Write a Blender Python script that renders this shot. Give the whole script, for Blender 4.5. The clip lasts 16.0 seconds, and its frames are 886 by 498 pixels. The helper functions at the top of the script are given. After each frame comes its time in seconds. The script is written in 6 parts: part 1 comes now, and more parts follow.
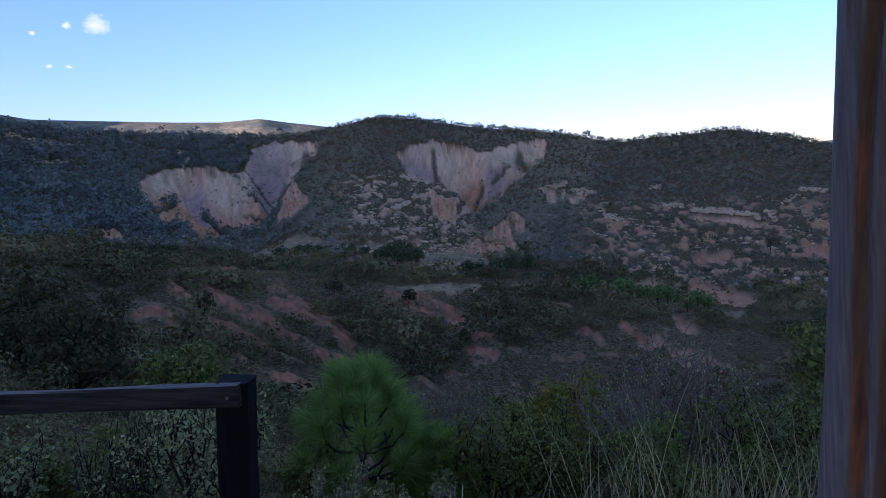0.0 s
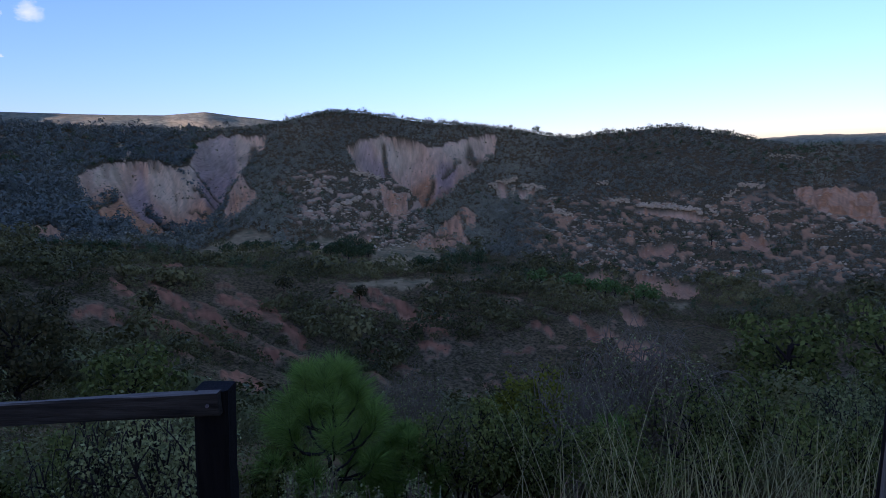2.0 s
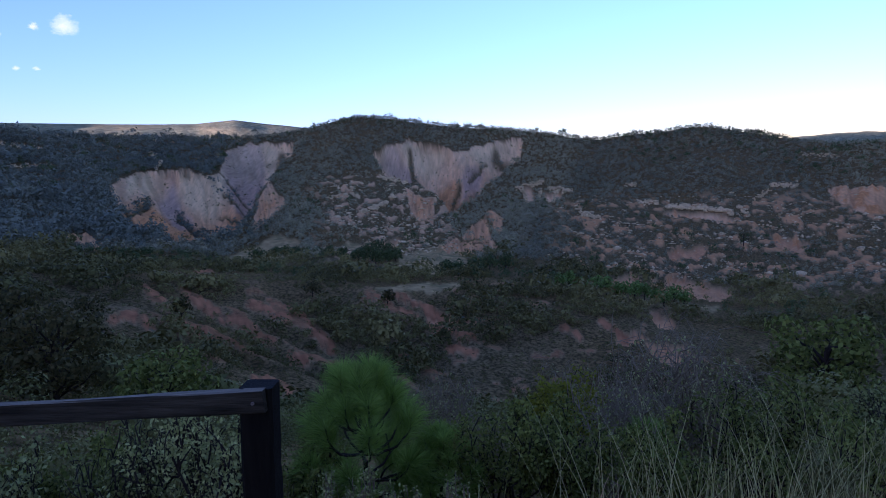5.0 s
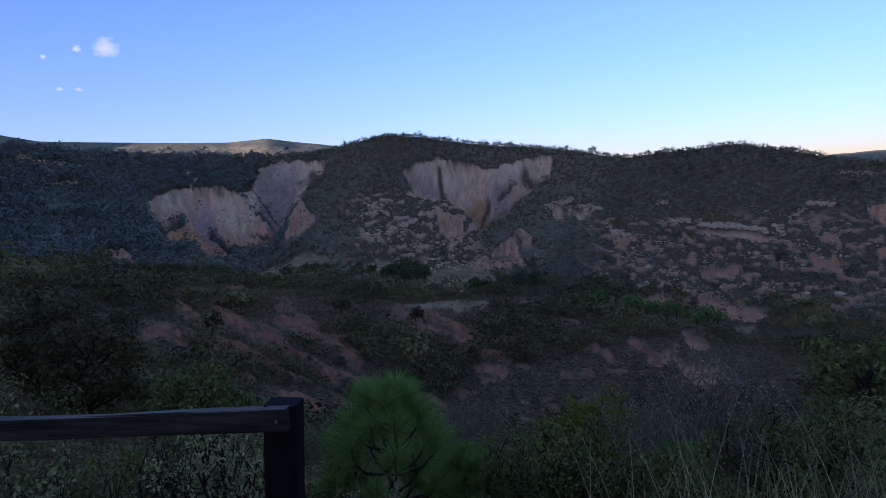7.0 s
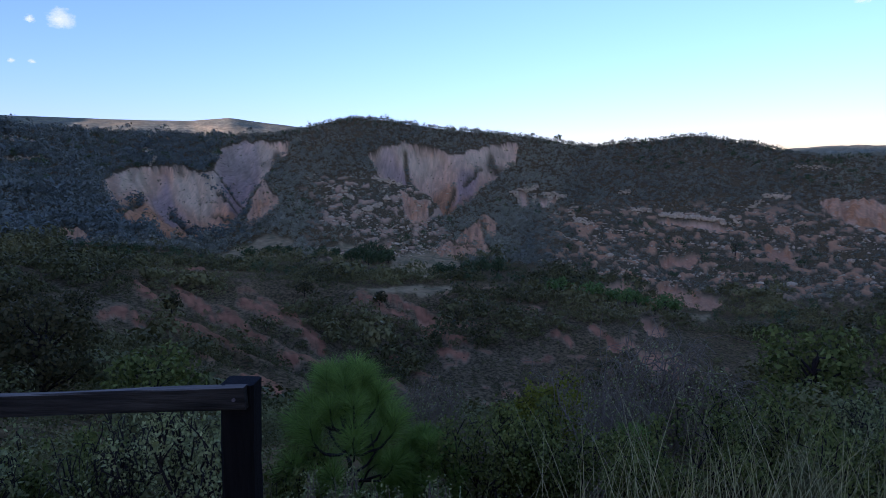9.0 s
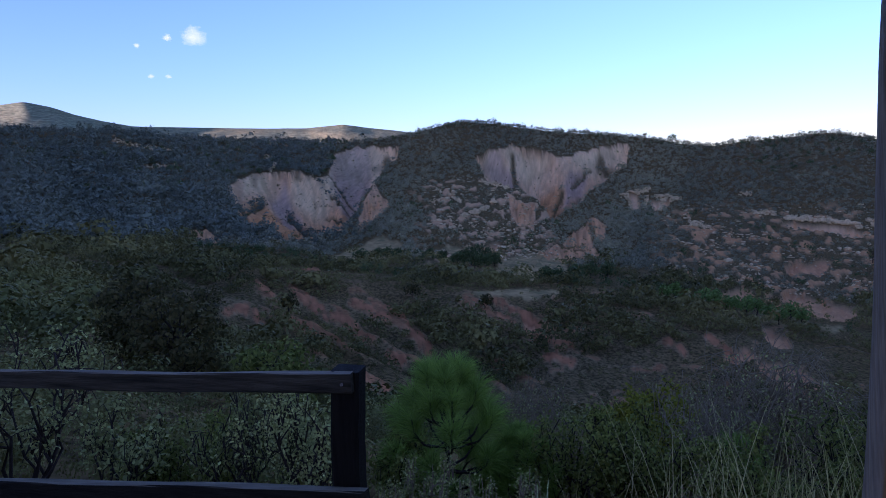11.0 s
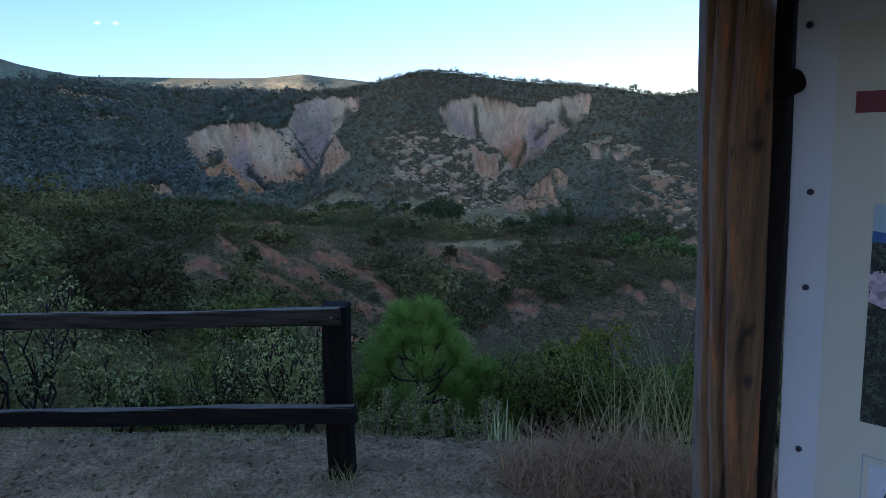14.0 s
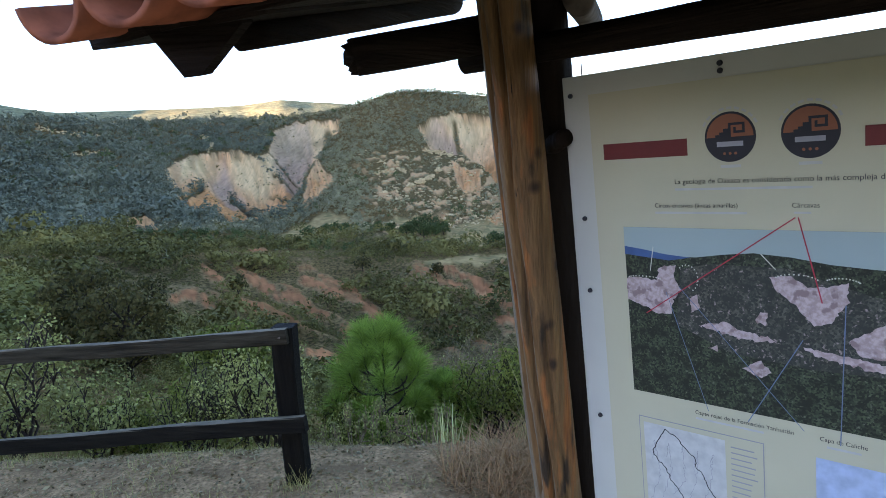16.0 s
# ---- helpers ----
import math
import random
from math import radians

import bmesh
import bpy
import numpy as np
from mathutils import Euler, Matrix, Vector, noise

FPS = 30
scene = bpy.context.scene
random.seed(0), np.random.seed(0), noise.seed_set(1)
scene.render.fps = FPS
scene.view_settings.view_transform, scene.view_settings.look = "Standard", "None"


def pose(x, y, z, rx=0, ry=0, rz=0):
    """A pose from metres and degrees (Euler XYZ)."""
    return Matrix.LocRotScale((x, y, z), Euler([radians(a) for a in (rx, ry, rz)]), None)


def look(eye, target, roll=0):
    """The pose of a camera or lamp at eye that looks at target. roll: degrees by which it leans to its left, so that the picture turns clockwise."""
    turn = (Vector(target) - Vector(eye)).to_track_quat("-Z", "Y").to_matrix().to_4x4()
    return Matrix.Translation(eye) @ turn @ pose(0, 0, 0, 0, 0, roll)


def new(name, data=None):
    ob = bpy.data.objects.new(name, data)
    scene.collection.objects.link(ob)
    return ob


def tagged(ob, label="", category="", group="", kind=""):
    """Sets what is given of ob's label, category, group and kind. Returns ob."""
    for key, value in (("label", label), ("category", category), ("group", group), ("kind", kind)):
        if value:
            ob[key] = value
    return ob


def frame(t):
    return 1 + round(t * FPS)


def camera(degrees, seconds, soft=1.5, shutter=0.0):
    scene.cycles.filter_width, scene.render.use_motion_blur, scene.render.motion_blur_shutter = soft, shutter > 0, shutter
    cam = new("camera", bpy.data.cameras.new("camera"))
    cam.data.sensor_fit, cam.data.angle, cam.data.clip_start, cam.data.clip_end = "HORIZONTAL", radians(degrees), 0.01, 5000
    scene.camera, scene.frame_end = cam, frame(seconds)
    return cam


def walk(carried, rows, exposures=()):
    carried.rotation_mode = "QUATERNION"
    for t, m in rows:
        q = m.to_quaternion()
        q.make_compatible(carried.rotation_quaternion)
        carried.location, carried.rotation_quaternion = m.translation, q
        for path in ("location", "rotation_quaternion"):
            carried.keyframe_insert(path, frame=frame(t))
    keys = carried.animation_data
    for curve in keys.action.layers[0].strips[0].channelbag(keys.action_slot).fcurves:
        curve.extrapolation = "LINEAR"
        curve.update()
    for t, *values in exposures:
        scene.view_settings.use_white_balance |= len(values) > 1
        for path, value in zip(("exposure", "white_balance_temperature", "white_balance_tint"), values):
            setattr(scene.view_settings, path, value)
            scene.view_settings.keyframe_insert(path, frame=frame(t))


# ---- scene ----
cam = camera(67.7, 16.0, 0.9)
PATH = [
    (0, (0.023, 1.299, 1.619), (-0.128, 3.293, 1.4), -1.76),
    (0.5, (0.022, 1.297, 1.617), (-0.144, 3.29, 1.393), -1.93),
    (1, (0.021, 1.299, 1.62), (-0.167, 3.29, 1.408), -1.27),
    (1.5, (-0.032, 1.324, 1.623), (-0.128, 3.322, 1.418), -0.99),
    (2, (-0.098, 1.312, 1.645), (-0.101, 3.312, 1.407), -1.59),
    (2.5, (-0.099, 1.309, 1.637), (-0.117, 3.309, 1.395), -2.01),
    (3, (-0.1, 1.308, 1.637), (-0.113, 3.308, 1.421), -2.28),
    (5.3, (-0.147, 1.295, 1.627), (-0.253, 3.280, 1.402), -2.5),
    (5.5, (-0.147, 1.300, 1.626), (-0.266, 3.283, 1.399), -2.5),
    (6, (-0.145, 1.308, 1.623), (-0.279, 3.292, 1.412), -1.9),
    (6.5, (-0.143, 1.332, 1.627), (-0.298, 3.320, 1.473), -2.0),
    (7, (-0.141, 1.338, 1.622), (-0.310, 3.324, 1.457), -2.3),
    (7.5, (-0.130, 1.316, 1.614), (-0.298, 3.296, 1.389), -1.7),
    (8, (-0.121, 1.322, 1.614), (-0.240, 3.302, 1.359), -2.4),
    (8.5, (-0.117, 1.311, 1.617), (-0.216, 3.297, 1.404), -2.1),
    (9, (-0.114, 1.285, 1.622), (-0.177, 3.273, 1.409), -1.0),
    (9.5, (-0.068, 1.251, 1.626), (-0.304, 3.222, 1.381), -1.7),
    (10, (0.001, 1.183, 1.643), (-0.362, 3.138, 1.429), -2.2),
    (10.2, (0.009, 1.151, 1.643), (-0.404, 3.098, 1.455), -2.3),
    (12.3, (-0.100, 0.951, 1.667), (-0.417, 2.914, 1.453), 0.2),
    (12.5, (-0.102, 0.919, 1.668), (-0.460, 2.880, 1.504), 0.3),
    (13, (-0.004, 0.767, 1.683), (-0.476, 2.695, 1.438), -0.9),
    (13.5, (0.030, 0.683, 1.695), (-0.479, 2.604, 1.464), -1.7),
    (14, (0.018, 0.617, 1.695), (-0.257, 2.568, 1.351), -1.8),
    (14.5, (0.014, 0.520, 1.710), (-0.129, 2.471, 1.292), -1.8),
    (15, (0.116, 0.430, 1.738), (-0.177, 2.384, 1.429), -1.7),
    (15.5, (0.276, 0.336, 1.748), (-0.029, 2.287, 1.431), -2.3),
    (16, (0.357, 0.277, 1.761), (0.123, 2.241, 1.466), -4.7),
]
EXPOSURES = [(0, 2.36, 5300, 62), (2, 2.11, 5300, 62), (3, 2.36, 5300, 62), (6, 2.41, 5300, 62), (7, 1.9, 5300, 62), (8, 2.36, 5300, 62), (9, 2.24, 5300, 62), (10, 2.31, 5300, 62), (12.5, 2.31, 5350, 62),
             (13, 2.41, 5350, 62), (13.5, 2.46, 5350, 62), (14, 2.65, 5480, 43), (14.5, 3.6, 5982, 40), (15, 3.25, 5827, 40), (15.5, 3.25, 5982, 40), (16, 3.95, 6837, 38)]
walk(cam, [(t, look(eye, target, roll)) for t, eye, target, roll in PATH], EXPOSURES)

# ---- sky and sun ----
SUN_BEARING, SUN_HEIGHT = radians(-146), radians(2.2)
world = bpy.data.worlds.new("evening_sky")
scene.world = world
world.use_nodes = True
sky = world.node_tree.nodes.new("ShaderNodeTexSky")
sky.sky_type, sky.sun_disc = "NISHITA", False
sky.sun_elevation, sky.sun_rotation = SUN_HEIGHT, SUN_BEARING
sky.altitude, sky.air_density, sky.dust_density, sky.ozone_density = 3500, 1.3, 5.0, 2.5
backdrop_node = world.node_tree.nodes["Background"]
backdrop_node.inputs["Strength"].default_value = 0.15
world.node_tree.links.new(sky.outputs["Color"], backdrop_node.inputs["Color"])
sun = new("sun", bpy.data.lights.new("sun", "SUN"))
sun.data.energy, sun.data.angle, sun.data.color = 3.3, radians(0.5), (1.0, 0.94, 0.8)
toward_sun = Vector((math.sin(SUN_BEARING) * math.cos(SUN_HEIGHT), math.cos(SUN_BEARING) * math.cos(SUN_HEIGHT), math.sin(SUN_HEIGHT)))
sun.matrix_world = look(toward_sun * 200, (0, 0, 0))


# ---- materials ----
def blend(nt, factor, a, b):
    """A colour mix node; factor, a and b are sockets or values."""
    mix = nt.nodes.new("ShaderNodeMix")
    mix.data_type = "RGBA"
    for key, value in ((0, factor), (6, a), (7, b)):
        if isinstance(value, bpy.types.NodeSocket):
            nt.links.new(value, mix.inputs[key])
        elif isinstance(value, tuple):
            mix.inputs[key].default_value = (*value[:3], 1)
        else:
            mix.inputs[key].default_value = value
    return mix.outputs[2]


def grain(nt, scale, detail=4, stretch=(1, 1, 1), low=0.35, high=0.65, coords="Object"):
    """A noise stretched to 0..1."""
    co = nt.nodes.new("ShaderNodeTexCoord")
    mp = nt.nodes.new("ShaderNodeMapping")
    mp.inputs["Scale"].default_value = stretch
    nt.links.new(co.outputs[coords], mp.inputs["Vector"])
    n = nt.nodes.new("ShaderNodeTexNoise")
    n.inputs["Scale"].default_value, n.inputs["Detail"].default_value = scale, detail
    nt.links.new(mp.outputs["Vector"], n.inputs["Vector"])
    r = nt.nodes.new("ShaderNodeMapRange")
    r.inputs["From Min"].default_value, r.inputs["From Max"].default_value = low, high
    nt.links.new(n.outputs["Fac"], r.inputs["Value"])
    return r.outputs["Result"]


def attribute(nt, name):
    a = nt.nodes.new("ShaderNodeAttribute")
    a.attribute_name = name
    return a.outputs["Fac"]


def bumped(nt, shader, height, strength, distance):
    b = nt.nodes.new("ShaderNodeBump")
    b.inputs["Strength"].default_value, b.inputs["Distance"].default_value = strength, distance
    nt.links.new(height, b.inputs["Height"])
    nt.links.new(b.outputs["Normal"], shader.inputs["Normal"])


def blank(name, rough=0.8, spec=0.3):
    mat = bpy.data.materials.new(name)
    mat.use_nodes = True
    shader = mat.node_tree.nodes["Principled BSDF"]
    shader.inputs["Roughness"].default_value = rough
    shader.inputs["Specular IOR Level"].default_value = spec
    return mat, mat.node_tree, shader


def paint(name, colour, rough=0.7, spec=0.3, wear=0.12, scale=30):
    """A plain colour with faint blotches."""
    mat, nt, shader = blank(name, rough, spec)
    dark = tuple(c * (1 - wear) for c in colour)
    nt.links.new(blend(nt, grain(nt, scale), colour, dark), shader.inputs["Base Color"])
    return mat


def foliage(name, deep, fresh, dry, rough=0.6, through_light=0.25):
    """Leaves: one tint for each plant, another for each leaf."""
    mat, nt, shader = blank(name, rough, 0.04)
    geo = nt.nodes.new("ShaderNodeNewGeometry")
    leaf = blend(nt, geo.outputs["Random Per Island"], deep, fresh)
    plant = blend(nt, attribute(nt, "tint"), leaf, dry)
    nt.links.new(plant, shader.inputs["Base Color"])
    if through_light:
        t = nt.nodes.new("ShaderNodeBsdfTranslucent")
        nt.links.new(plant, t.inputs["Color"])
        m = nt.nodes.new("ShaderNodeMixShader")
        m.inputs[0].default_value = through_light
        nt.links.new(shader.outputs[0], m.inputs[1])
        nt.links.new(t.outputs[0], m.inputs[2])
        nt.links.new(m.outputs[0], nt.nodes["Material Output"].inputs["Surface"])
    return mat


def ground_material():
    mat, nt, shader = blank("hill_ground", 1.0, 0.0)
    big, mid, fine, grit = grain(nt, 0.02, 5), grain(nt, 0.25, 6), grain(nt, 6, 5), grain(nt, 45, 4, low=0.3, high=0.7)
    scrub = blend(nt, mid, (0.171, 0.09828, 0.03252), (0.268, 0.155, 0.05343))
    scrub = blend(nt, big, scrub, (0.195, 0.131, 0.05343))
    scrub = blend(nt, grain(nt, 1.1, 5, low=0.4, high=0.62), scrub, (0.07, 0.04888, 0.01971))
    pale = blend(nt, mid, (0.88, 0.505, 0.225), (0.78, 0.395, 0.165))
    salmon = blend(nt, mid, (0.84, 0.3432, 0.1091), (0.64, 0.234, 0.0704))
    red = blend(nt, mid, (0.51, 0.192, 0.076), (0.325, 0.12, 0.048))
    rill = grain(nt, 0.42, 6, (1, 0.1, 0.16), 0.3, 0.72)
    pale = blend(nt, rill, (0.68, 0.385, 0.178), pale)
    salmon = blend(nt, rill, (0.52, 0.2, 0.068), salmon)
    soil = blend(nt, attribute(nt, "salmon"), pale, salmon)
    # Grey and cream clay also stand for shaded and lit facets of the bowls.
    soil = blend(nt, attribute(nt, "greyed"), soil, blend(nt, rill, (0.4, 0.225, 0.13), (0.62, 0.35, 0.19)))
    soil = blend(nt, attribute(nt, "rim"), soil, blend(nt, rill, (0.66, 0.42, 0.185), (0.87, 0.57, 0.255)))
    soil = blend(nt, attribute(nt, "red"), soil, red)
    meadow = blend(nt, mid, (0.46, 0.285, 0.11), (0.3, 0.19, 0.075))
    meadow = blend(nt, grain(nt, 0.12, 5, low=0.45, high=0.65), meadow, (0.2, 0.15, 0.06))
    land = blend(nt, attribute(nt, "bare"), scrub, soil)
    land = blend(nt, attribute(nt, "meadow"), land, meadow)
    ridge = blend(nt, grain(nt, 0.06, 6, low=0.4, high=0.6), (0.42, 0.39, 0.2), (0.17, 0.18, 0.09))
    ridge = blend(nt, grain(nt, 0.35, 4, low=0.45, high=0.6), ridge, (0.11, 0.115, 0.07))
    land = blend(nt, attribute(nt, "far"), land, ridge)
    litter = blend(nt, fine, (0.544, 0.3258, 0.1518), (0.247, 0.1472, 0.06964))
    litter = blend(nt, grit, litter, (0.165, 0.09807, 0.04922))
    dust = blend(nt, fine, (0.824, 0.4771, 0.2355), (0.549, 0.3178, 0.1518))
    dust = blend(nt, grain(nt, 1.6, 5, low=0.45, high=0.7), dust, (0.473, 0.2834, 0.1288))
    dust = blend(nt, grain(nt, 60, 3, low=0.52, high=0.66), dust, (0.305, 0.1816, 0.09108))
    near = blend(nt, attribute(nt, "path"), litter, dust)
    land = blend(nt, attribute(nt, "near"), land, near)
    nt.links.new(land, shader.inputs["Base Color"])
    bumped(nt, shader, grain(nt, 25, 6, low=0.2, high=0.8), 0.5, 0.02)
    return mat


def wood(name, light, dark, scale=14, along=(1, 1, 0.08), patch=None, rough=0.75, bump=0.35, lit_top=None):
    """Weathered wood with its grain along one axis; patch: the colour of bare patches; the last colour paints light
    onto upward faces.
    """
    mat, nt, shader = blank(name, rough, 0.05)
    streak = grain(nt, scale, 8, along, 0.3, 0.7)
    fine = grain(nt, scale * 5, 6, along, 0.3, 0.7)
    colour = blend(nt, streak, dark, light)
    if patch:
        shape = grain(nt, 4.5, 3, (1, 1, 0.35), 0.5, 0.58)
        colour = blend(nt, shape, colour, blend(nt, fine, patch, tuple(c * 0.5 for c in patch)))
    colour = blend(nt, blend(nt, fine, (0, 0, 0), (0.35, 0.35, 0.35)), colour, dark)
    # Upward faces take a paler tone that paints in light from above.
    if lit_top:
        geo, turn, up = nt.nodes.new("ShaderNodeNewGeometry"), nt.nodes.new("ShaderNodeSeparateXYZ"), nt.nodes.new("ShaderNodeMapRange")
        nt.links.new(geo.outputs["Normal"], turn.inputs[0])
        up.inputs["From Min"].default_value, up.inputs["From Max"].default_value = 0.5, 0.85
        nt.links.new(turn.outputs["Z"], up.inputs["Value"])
        colour = blend(nt, up.outputs[0], colour, blend(nt, streak, tuple(c * 0.5 for c in lit_top), lit_top))
    nt.links.new(colour, shader.inputs["Base Color"])
    bumped(nt, shader, fine, bump, 0.01)
    return mat


def log_material():
    """Peeled pine: brown grain along the trunk, bare orange scrapes, dark blotches, and its -X side paler grey,
    weathered and painted as lit.
    """
    mat, nt, shader = blank("peeled_log_wood", 0.6, 0.15)
    streak = grain(nt, 48, 8, (1, 1, 0.03), 0.3, 0.7)
    fine = grain(nt, 190, 6, (1, 1, 0.03), 0.3, 0.7)
    colour = blend(nt, streak, (0.08, 0.04, 0.016), (0.215, 0.11, 0.041))
    colour = blend(nt, fine, colour, blend(nt, streak, (0.11, 0.056, 0.023), (0.27, 0.14, 0.053)))
    scrape = grain(nt, 26, 5, (1, 1, 0.1), 0.56, 0.64)
    colour = blend(nt, scrape, colour, blend(nt, fine, (0.3588, 0.1287, 0.0351), (0.234, 0.078, 0.0234)))
    colour = blend(nt, grain(nt, 30, 6, (1, 1, 0.14), 0.56, 0.68), colour, (0.038, 0.024, 0.014))
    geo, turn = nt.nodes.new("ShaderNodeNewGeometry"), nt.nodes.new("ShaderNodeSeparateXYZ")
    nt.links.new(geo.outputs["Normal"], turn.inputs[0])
    # Faces turned to -X go paler grey: weathered sapwood with its light painted in.
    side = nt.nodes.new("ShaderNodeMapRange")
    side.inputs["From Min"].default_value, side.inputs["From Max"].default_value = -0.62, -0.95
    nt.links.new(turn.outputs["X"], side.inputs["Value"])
    worn_lit = nt.nodes.new("ShaderNodeMath")
    worn_lit.operation = "MULTIPLY"
    nt.links.new(side.outputs[0], worn_lit.inputs[0])
    nt.links.new(grain(nt, 22, 6, (1, 1, 0.12), 0.25, 0.5), worn_lit.inputs[1])
    colour = blend(nt, worn_lit.outputs[0], colour, blend(nt, fine, (0.25, 0.195, 0.13), (0.13, 0.1, 0.068)))
    knot = nt.nodes.new("ShaderNodeTexVoronoi")
    knot.inputs["Scale"].default_value = 7
    co = nt.nodes.new("ShaderNodeTexCoord")
    nt.links.new(co.outputs["Object"], knot.inputs["Vector"])
    spot = nt.nodes.new("ShaderNodeMapRange")
    spot.inputs["From Min"].default_value, spot.inputs["From Max"].default_value = 0.16, 0.08
    nt.links.new(knot.outputs["Distance"], spot.inputs["Value"])
    colour = blend(nt, spot.outputs[0], colour, (0.039, 0.02028, 0.01248))
    split = grain(nt, 70, 3, (1, 1, 0.012), 0.3, 0.26)
    colour = blend(nt, split, colour, (0.0156, 0.00858, 0.00624))
    nt.links.new(colour, shader.inputs["Base Color"])
    bumped(nt, shader, fine, 0.6, 0.004)
    return mat


GROUND = ground_material()
# Far leaves lean bluer: haze and shade of the distance put into their colour.
HAZY_WOOD_LEAF = foliage("hazy_far_wood_leaves", (0.085, 0.092, 0.06), (0.16, 0.165, 0.1), (0.22, 0.21, 0.12), through_light=0)
FAR_LEAF = foliage("far_scrub_leaves", (0.115, 0.11, 0.06), (0.25, 0.225, 0.12), (0.38, 0.315, 0.15), through_light=0)
GREEN_LEAF = foliage("valley_tree_leaves", (0.034, 0.052, 0.016), (0.085, 0.115, 0.034), (0.12, 0.13, 0.04), through_light=0)
ROW_LEAF = foliage("terrace_tree_leaves", (0.05, 0.095, 0.016), (0.13, 0.225, 0.04), (0.16, 0.22, 0.05), through_light=0)
MID_LEAF = foliage("slope_scrub_leaves", (0.0374, 0.0352, 0.0119), (0.132, 0.1166, 0.0306), (0.264, 0.2035, 0.0561), through_light=0)
OLIVE_LEAF = foliage("oak_leaves", (0.03, 0.029, 0.0105), (0.105, 0.09, 0.028), (0.15, 0.105, 0.03))
SILVER_LEAF = foliage("silver_leaves", (0.0521, 0.0577, 0.01499), (0.2381, 0.243, 0.06705), (0.5358, 0.501, 0.1578))
DARK_LEAF = foliage("dark_leaves", (0.03638, 0.04589, 0.007997), (0.194, 0.2159, 0.03998), (0.2911, 0.2834, 0.05429))
YELLOW_LEAF = foliage("yellow_green_leaves", (0.114, 0.1197, 0.0096), (0.251, 0.2394, 0.0192), (0.274, 0.2394, 0.0256))
NEEDLE = foliage("pine_needles", (0.05, 0.1, 0.012), (0.25, 0.4, 0.055), (0.34, 0.44, 0.08), 0.45, 0.4)
STRAW = foliage("dry_grass_blades", (0.24, 0.1785, 0.064), (0.62, 0.4935, 0.192), (0.3, 0.294, 0.072))
RUST_STRAW = foliage("rust_dry_grass_blades", (0.1, 0.05, 0.02), (0.56, 0.34, 0.15), (0.46, 0.22, 0.09))
BLADE = foliage("pale_agave_blades", (0.33, 0.3465, 0.128), (0.55, 0.546, 0.2304), (0.495, 0.504, 0.192))
LITTER = foliage("leaf_litter", (0.05, 0.03465, 0.016), (0.4, 0.3045, 0.144), (0.26, 0.189, 0.088), through_light=0)
TWIG = paint("grey_twigs", (0.2808, 0.1985, 0.1053), 0.9, 0.1, 0.4, 40)
BARK = paint("dark_bark", (0.05, 0.032, 0.021), 0.9, 0.1, 0.4, 40)
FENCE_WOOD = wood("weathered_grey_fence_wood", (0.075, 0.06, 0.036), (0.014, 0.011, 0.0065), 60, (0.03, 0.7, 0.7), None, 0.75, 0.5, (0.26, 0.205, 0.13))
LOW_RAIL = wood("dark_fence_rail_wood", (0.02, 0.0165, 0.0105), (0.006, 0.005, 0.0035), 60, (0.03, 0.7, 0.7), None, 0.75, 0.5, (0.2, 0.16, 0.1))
FENCE_POST = wood("dark_fence_post_wood", (0.0135, 0.0105, 0.0066), (0.005, 0.004, 0.0028), 45, (1, 1, 0.08))
LOG = log_material()
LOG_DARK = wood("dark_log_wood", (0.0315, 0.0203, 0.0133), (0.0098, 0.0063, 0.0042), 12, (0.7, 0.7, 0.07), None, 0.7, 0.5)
CUT_WOOD = paint("cut_log_end", (0.22, 0.17, 0.13), 0.9, 0.1, 0.5, 25)
CLAY = paint("red_clay_tile", (0.36, 0.105, 0.05), 0.85, 0.1, 0.5, 14)
PEBBLE = paint("grey_pebble", (0.338, 0.2415, 0.12), 0.9, 0.1, 0.3, 30)
STONE = paint("pale_grey_stone", (0.517, 0.46, 0.3427), 0.8, 0.2, 0.25, 12)
PALE_ROCK = paint("pale_outcrop_rock", (0.74, 0.5, 0.235), 0.95, 0.05, 0.35, 0.6)
NEAR_LEAF = foliage("near_scrub_leaves", (0.0357, 0.03885, 0.0112), (0.1575, 0.1575, 0.04), (0.2415, 0.1995, 0.0544), through_light=0)
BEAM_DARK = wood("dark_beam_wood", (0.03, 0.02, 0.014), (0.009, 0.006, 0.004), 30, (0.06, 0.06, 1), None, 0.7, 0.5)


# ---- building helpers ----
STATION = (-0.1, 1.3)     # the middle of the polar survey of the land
EYE = 1.63


def mesh_object(name, verts, faces, material, parent=None, label="", smooth=False, tint=None):
    """One mesh object out of arrays; faces all of one size."""
    verts, faces = np.asarray(verts, np.float32), np.asarray(faces, np.int32)
    me = bpy.data.meshes.new(name)
    k = faces.shape[1]
    me.vertices.add(len(verts))
    me.vertices.foreach_set("co", verts.ravel())
    me.loops.add(faces.size)
    me.loops.foreach_set("vertex_index", faces.ravel())
    me.polygons.add(len(faces))
    me.polygons.foreach_set("loop_start", np.arange(0, faces.size, k, dtype=np.int32))
    me.polygons.foreach_set("loop_total", np.full(len(faces), k, np.int32))
    if smooth:
        me.polygons.foreach_set("use_smooth", np.ones(len(faces), bool))
    if tint is not None:
        me.attributes.new("tint", "FLOAT", "POINT").data.foreach_set("value", np.asarray(tint, np.float32))
    me.update(calc_edges=True)
    me.materials.append(material)
    ob = new(name, me)
    if parent:
        ob.parent = parent
    if label:
        tagged(ob, label)
    return ob


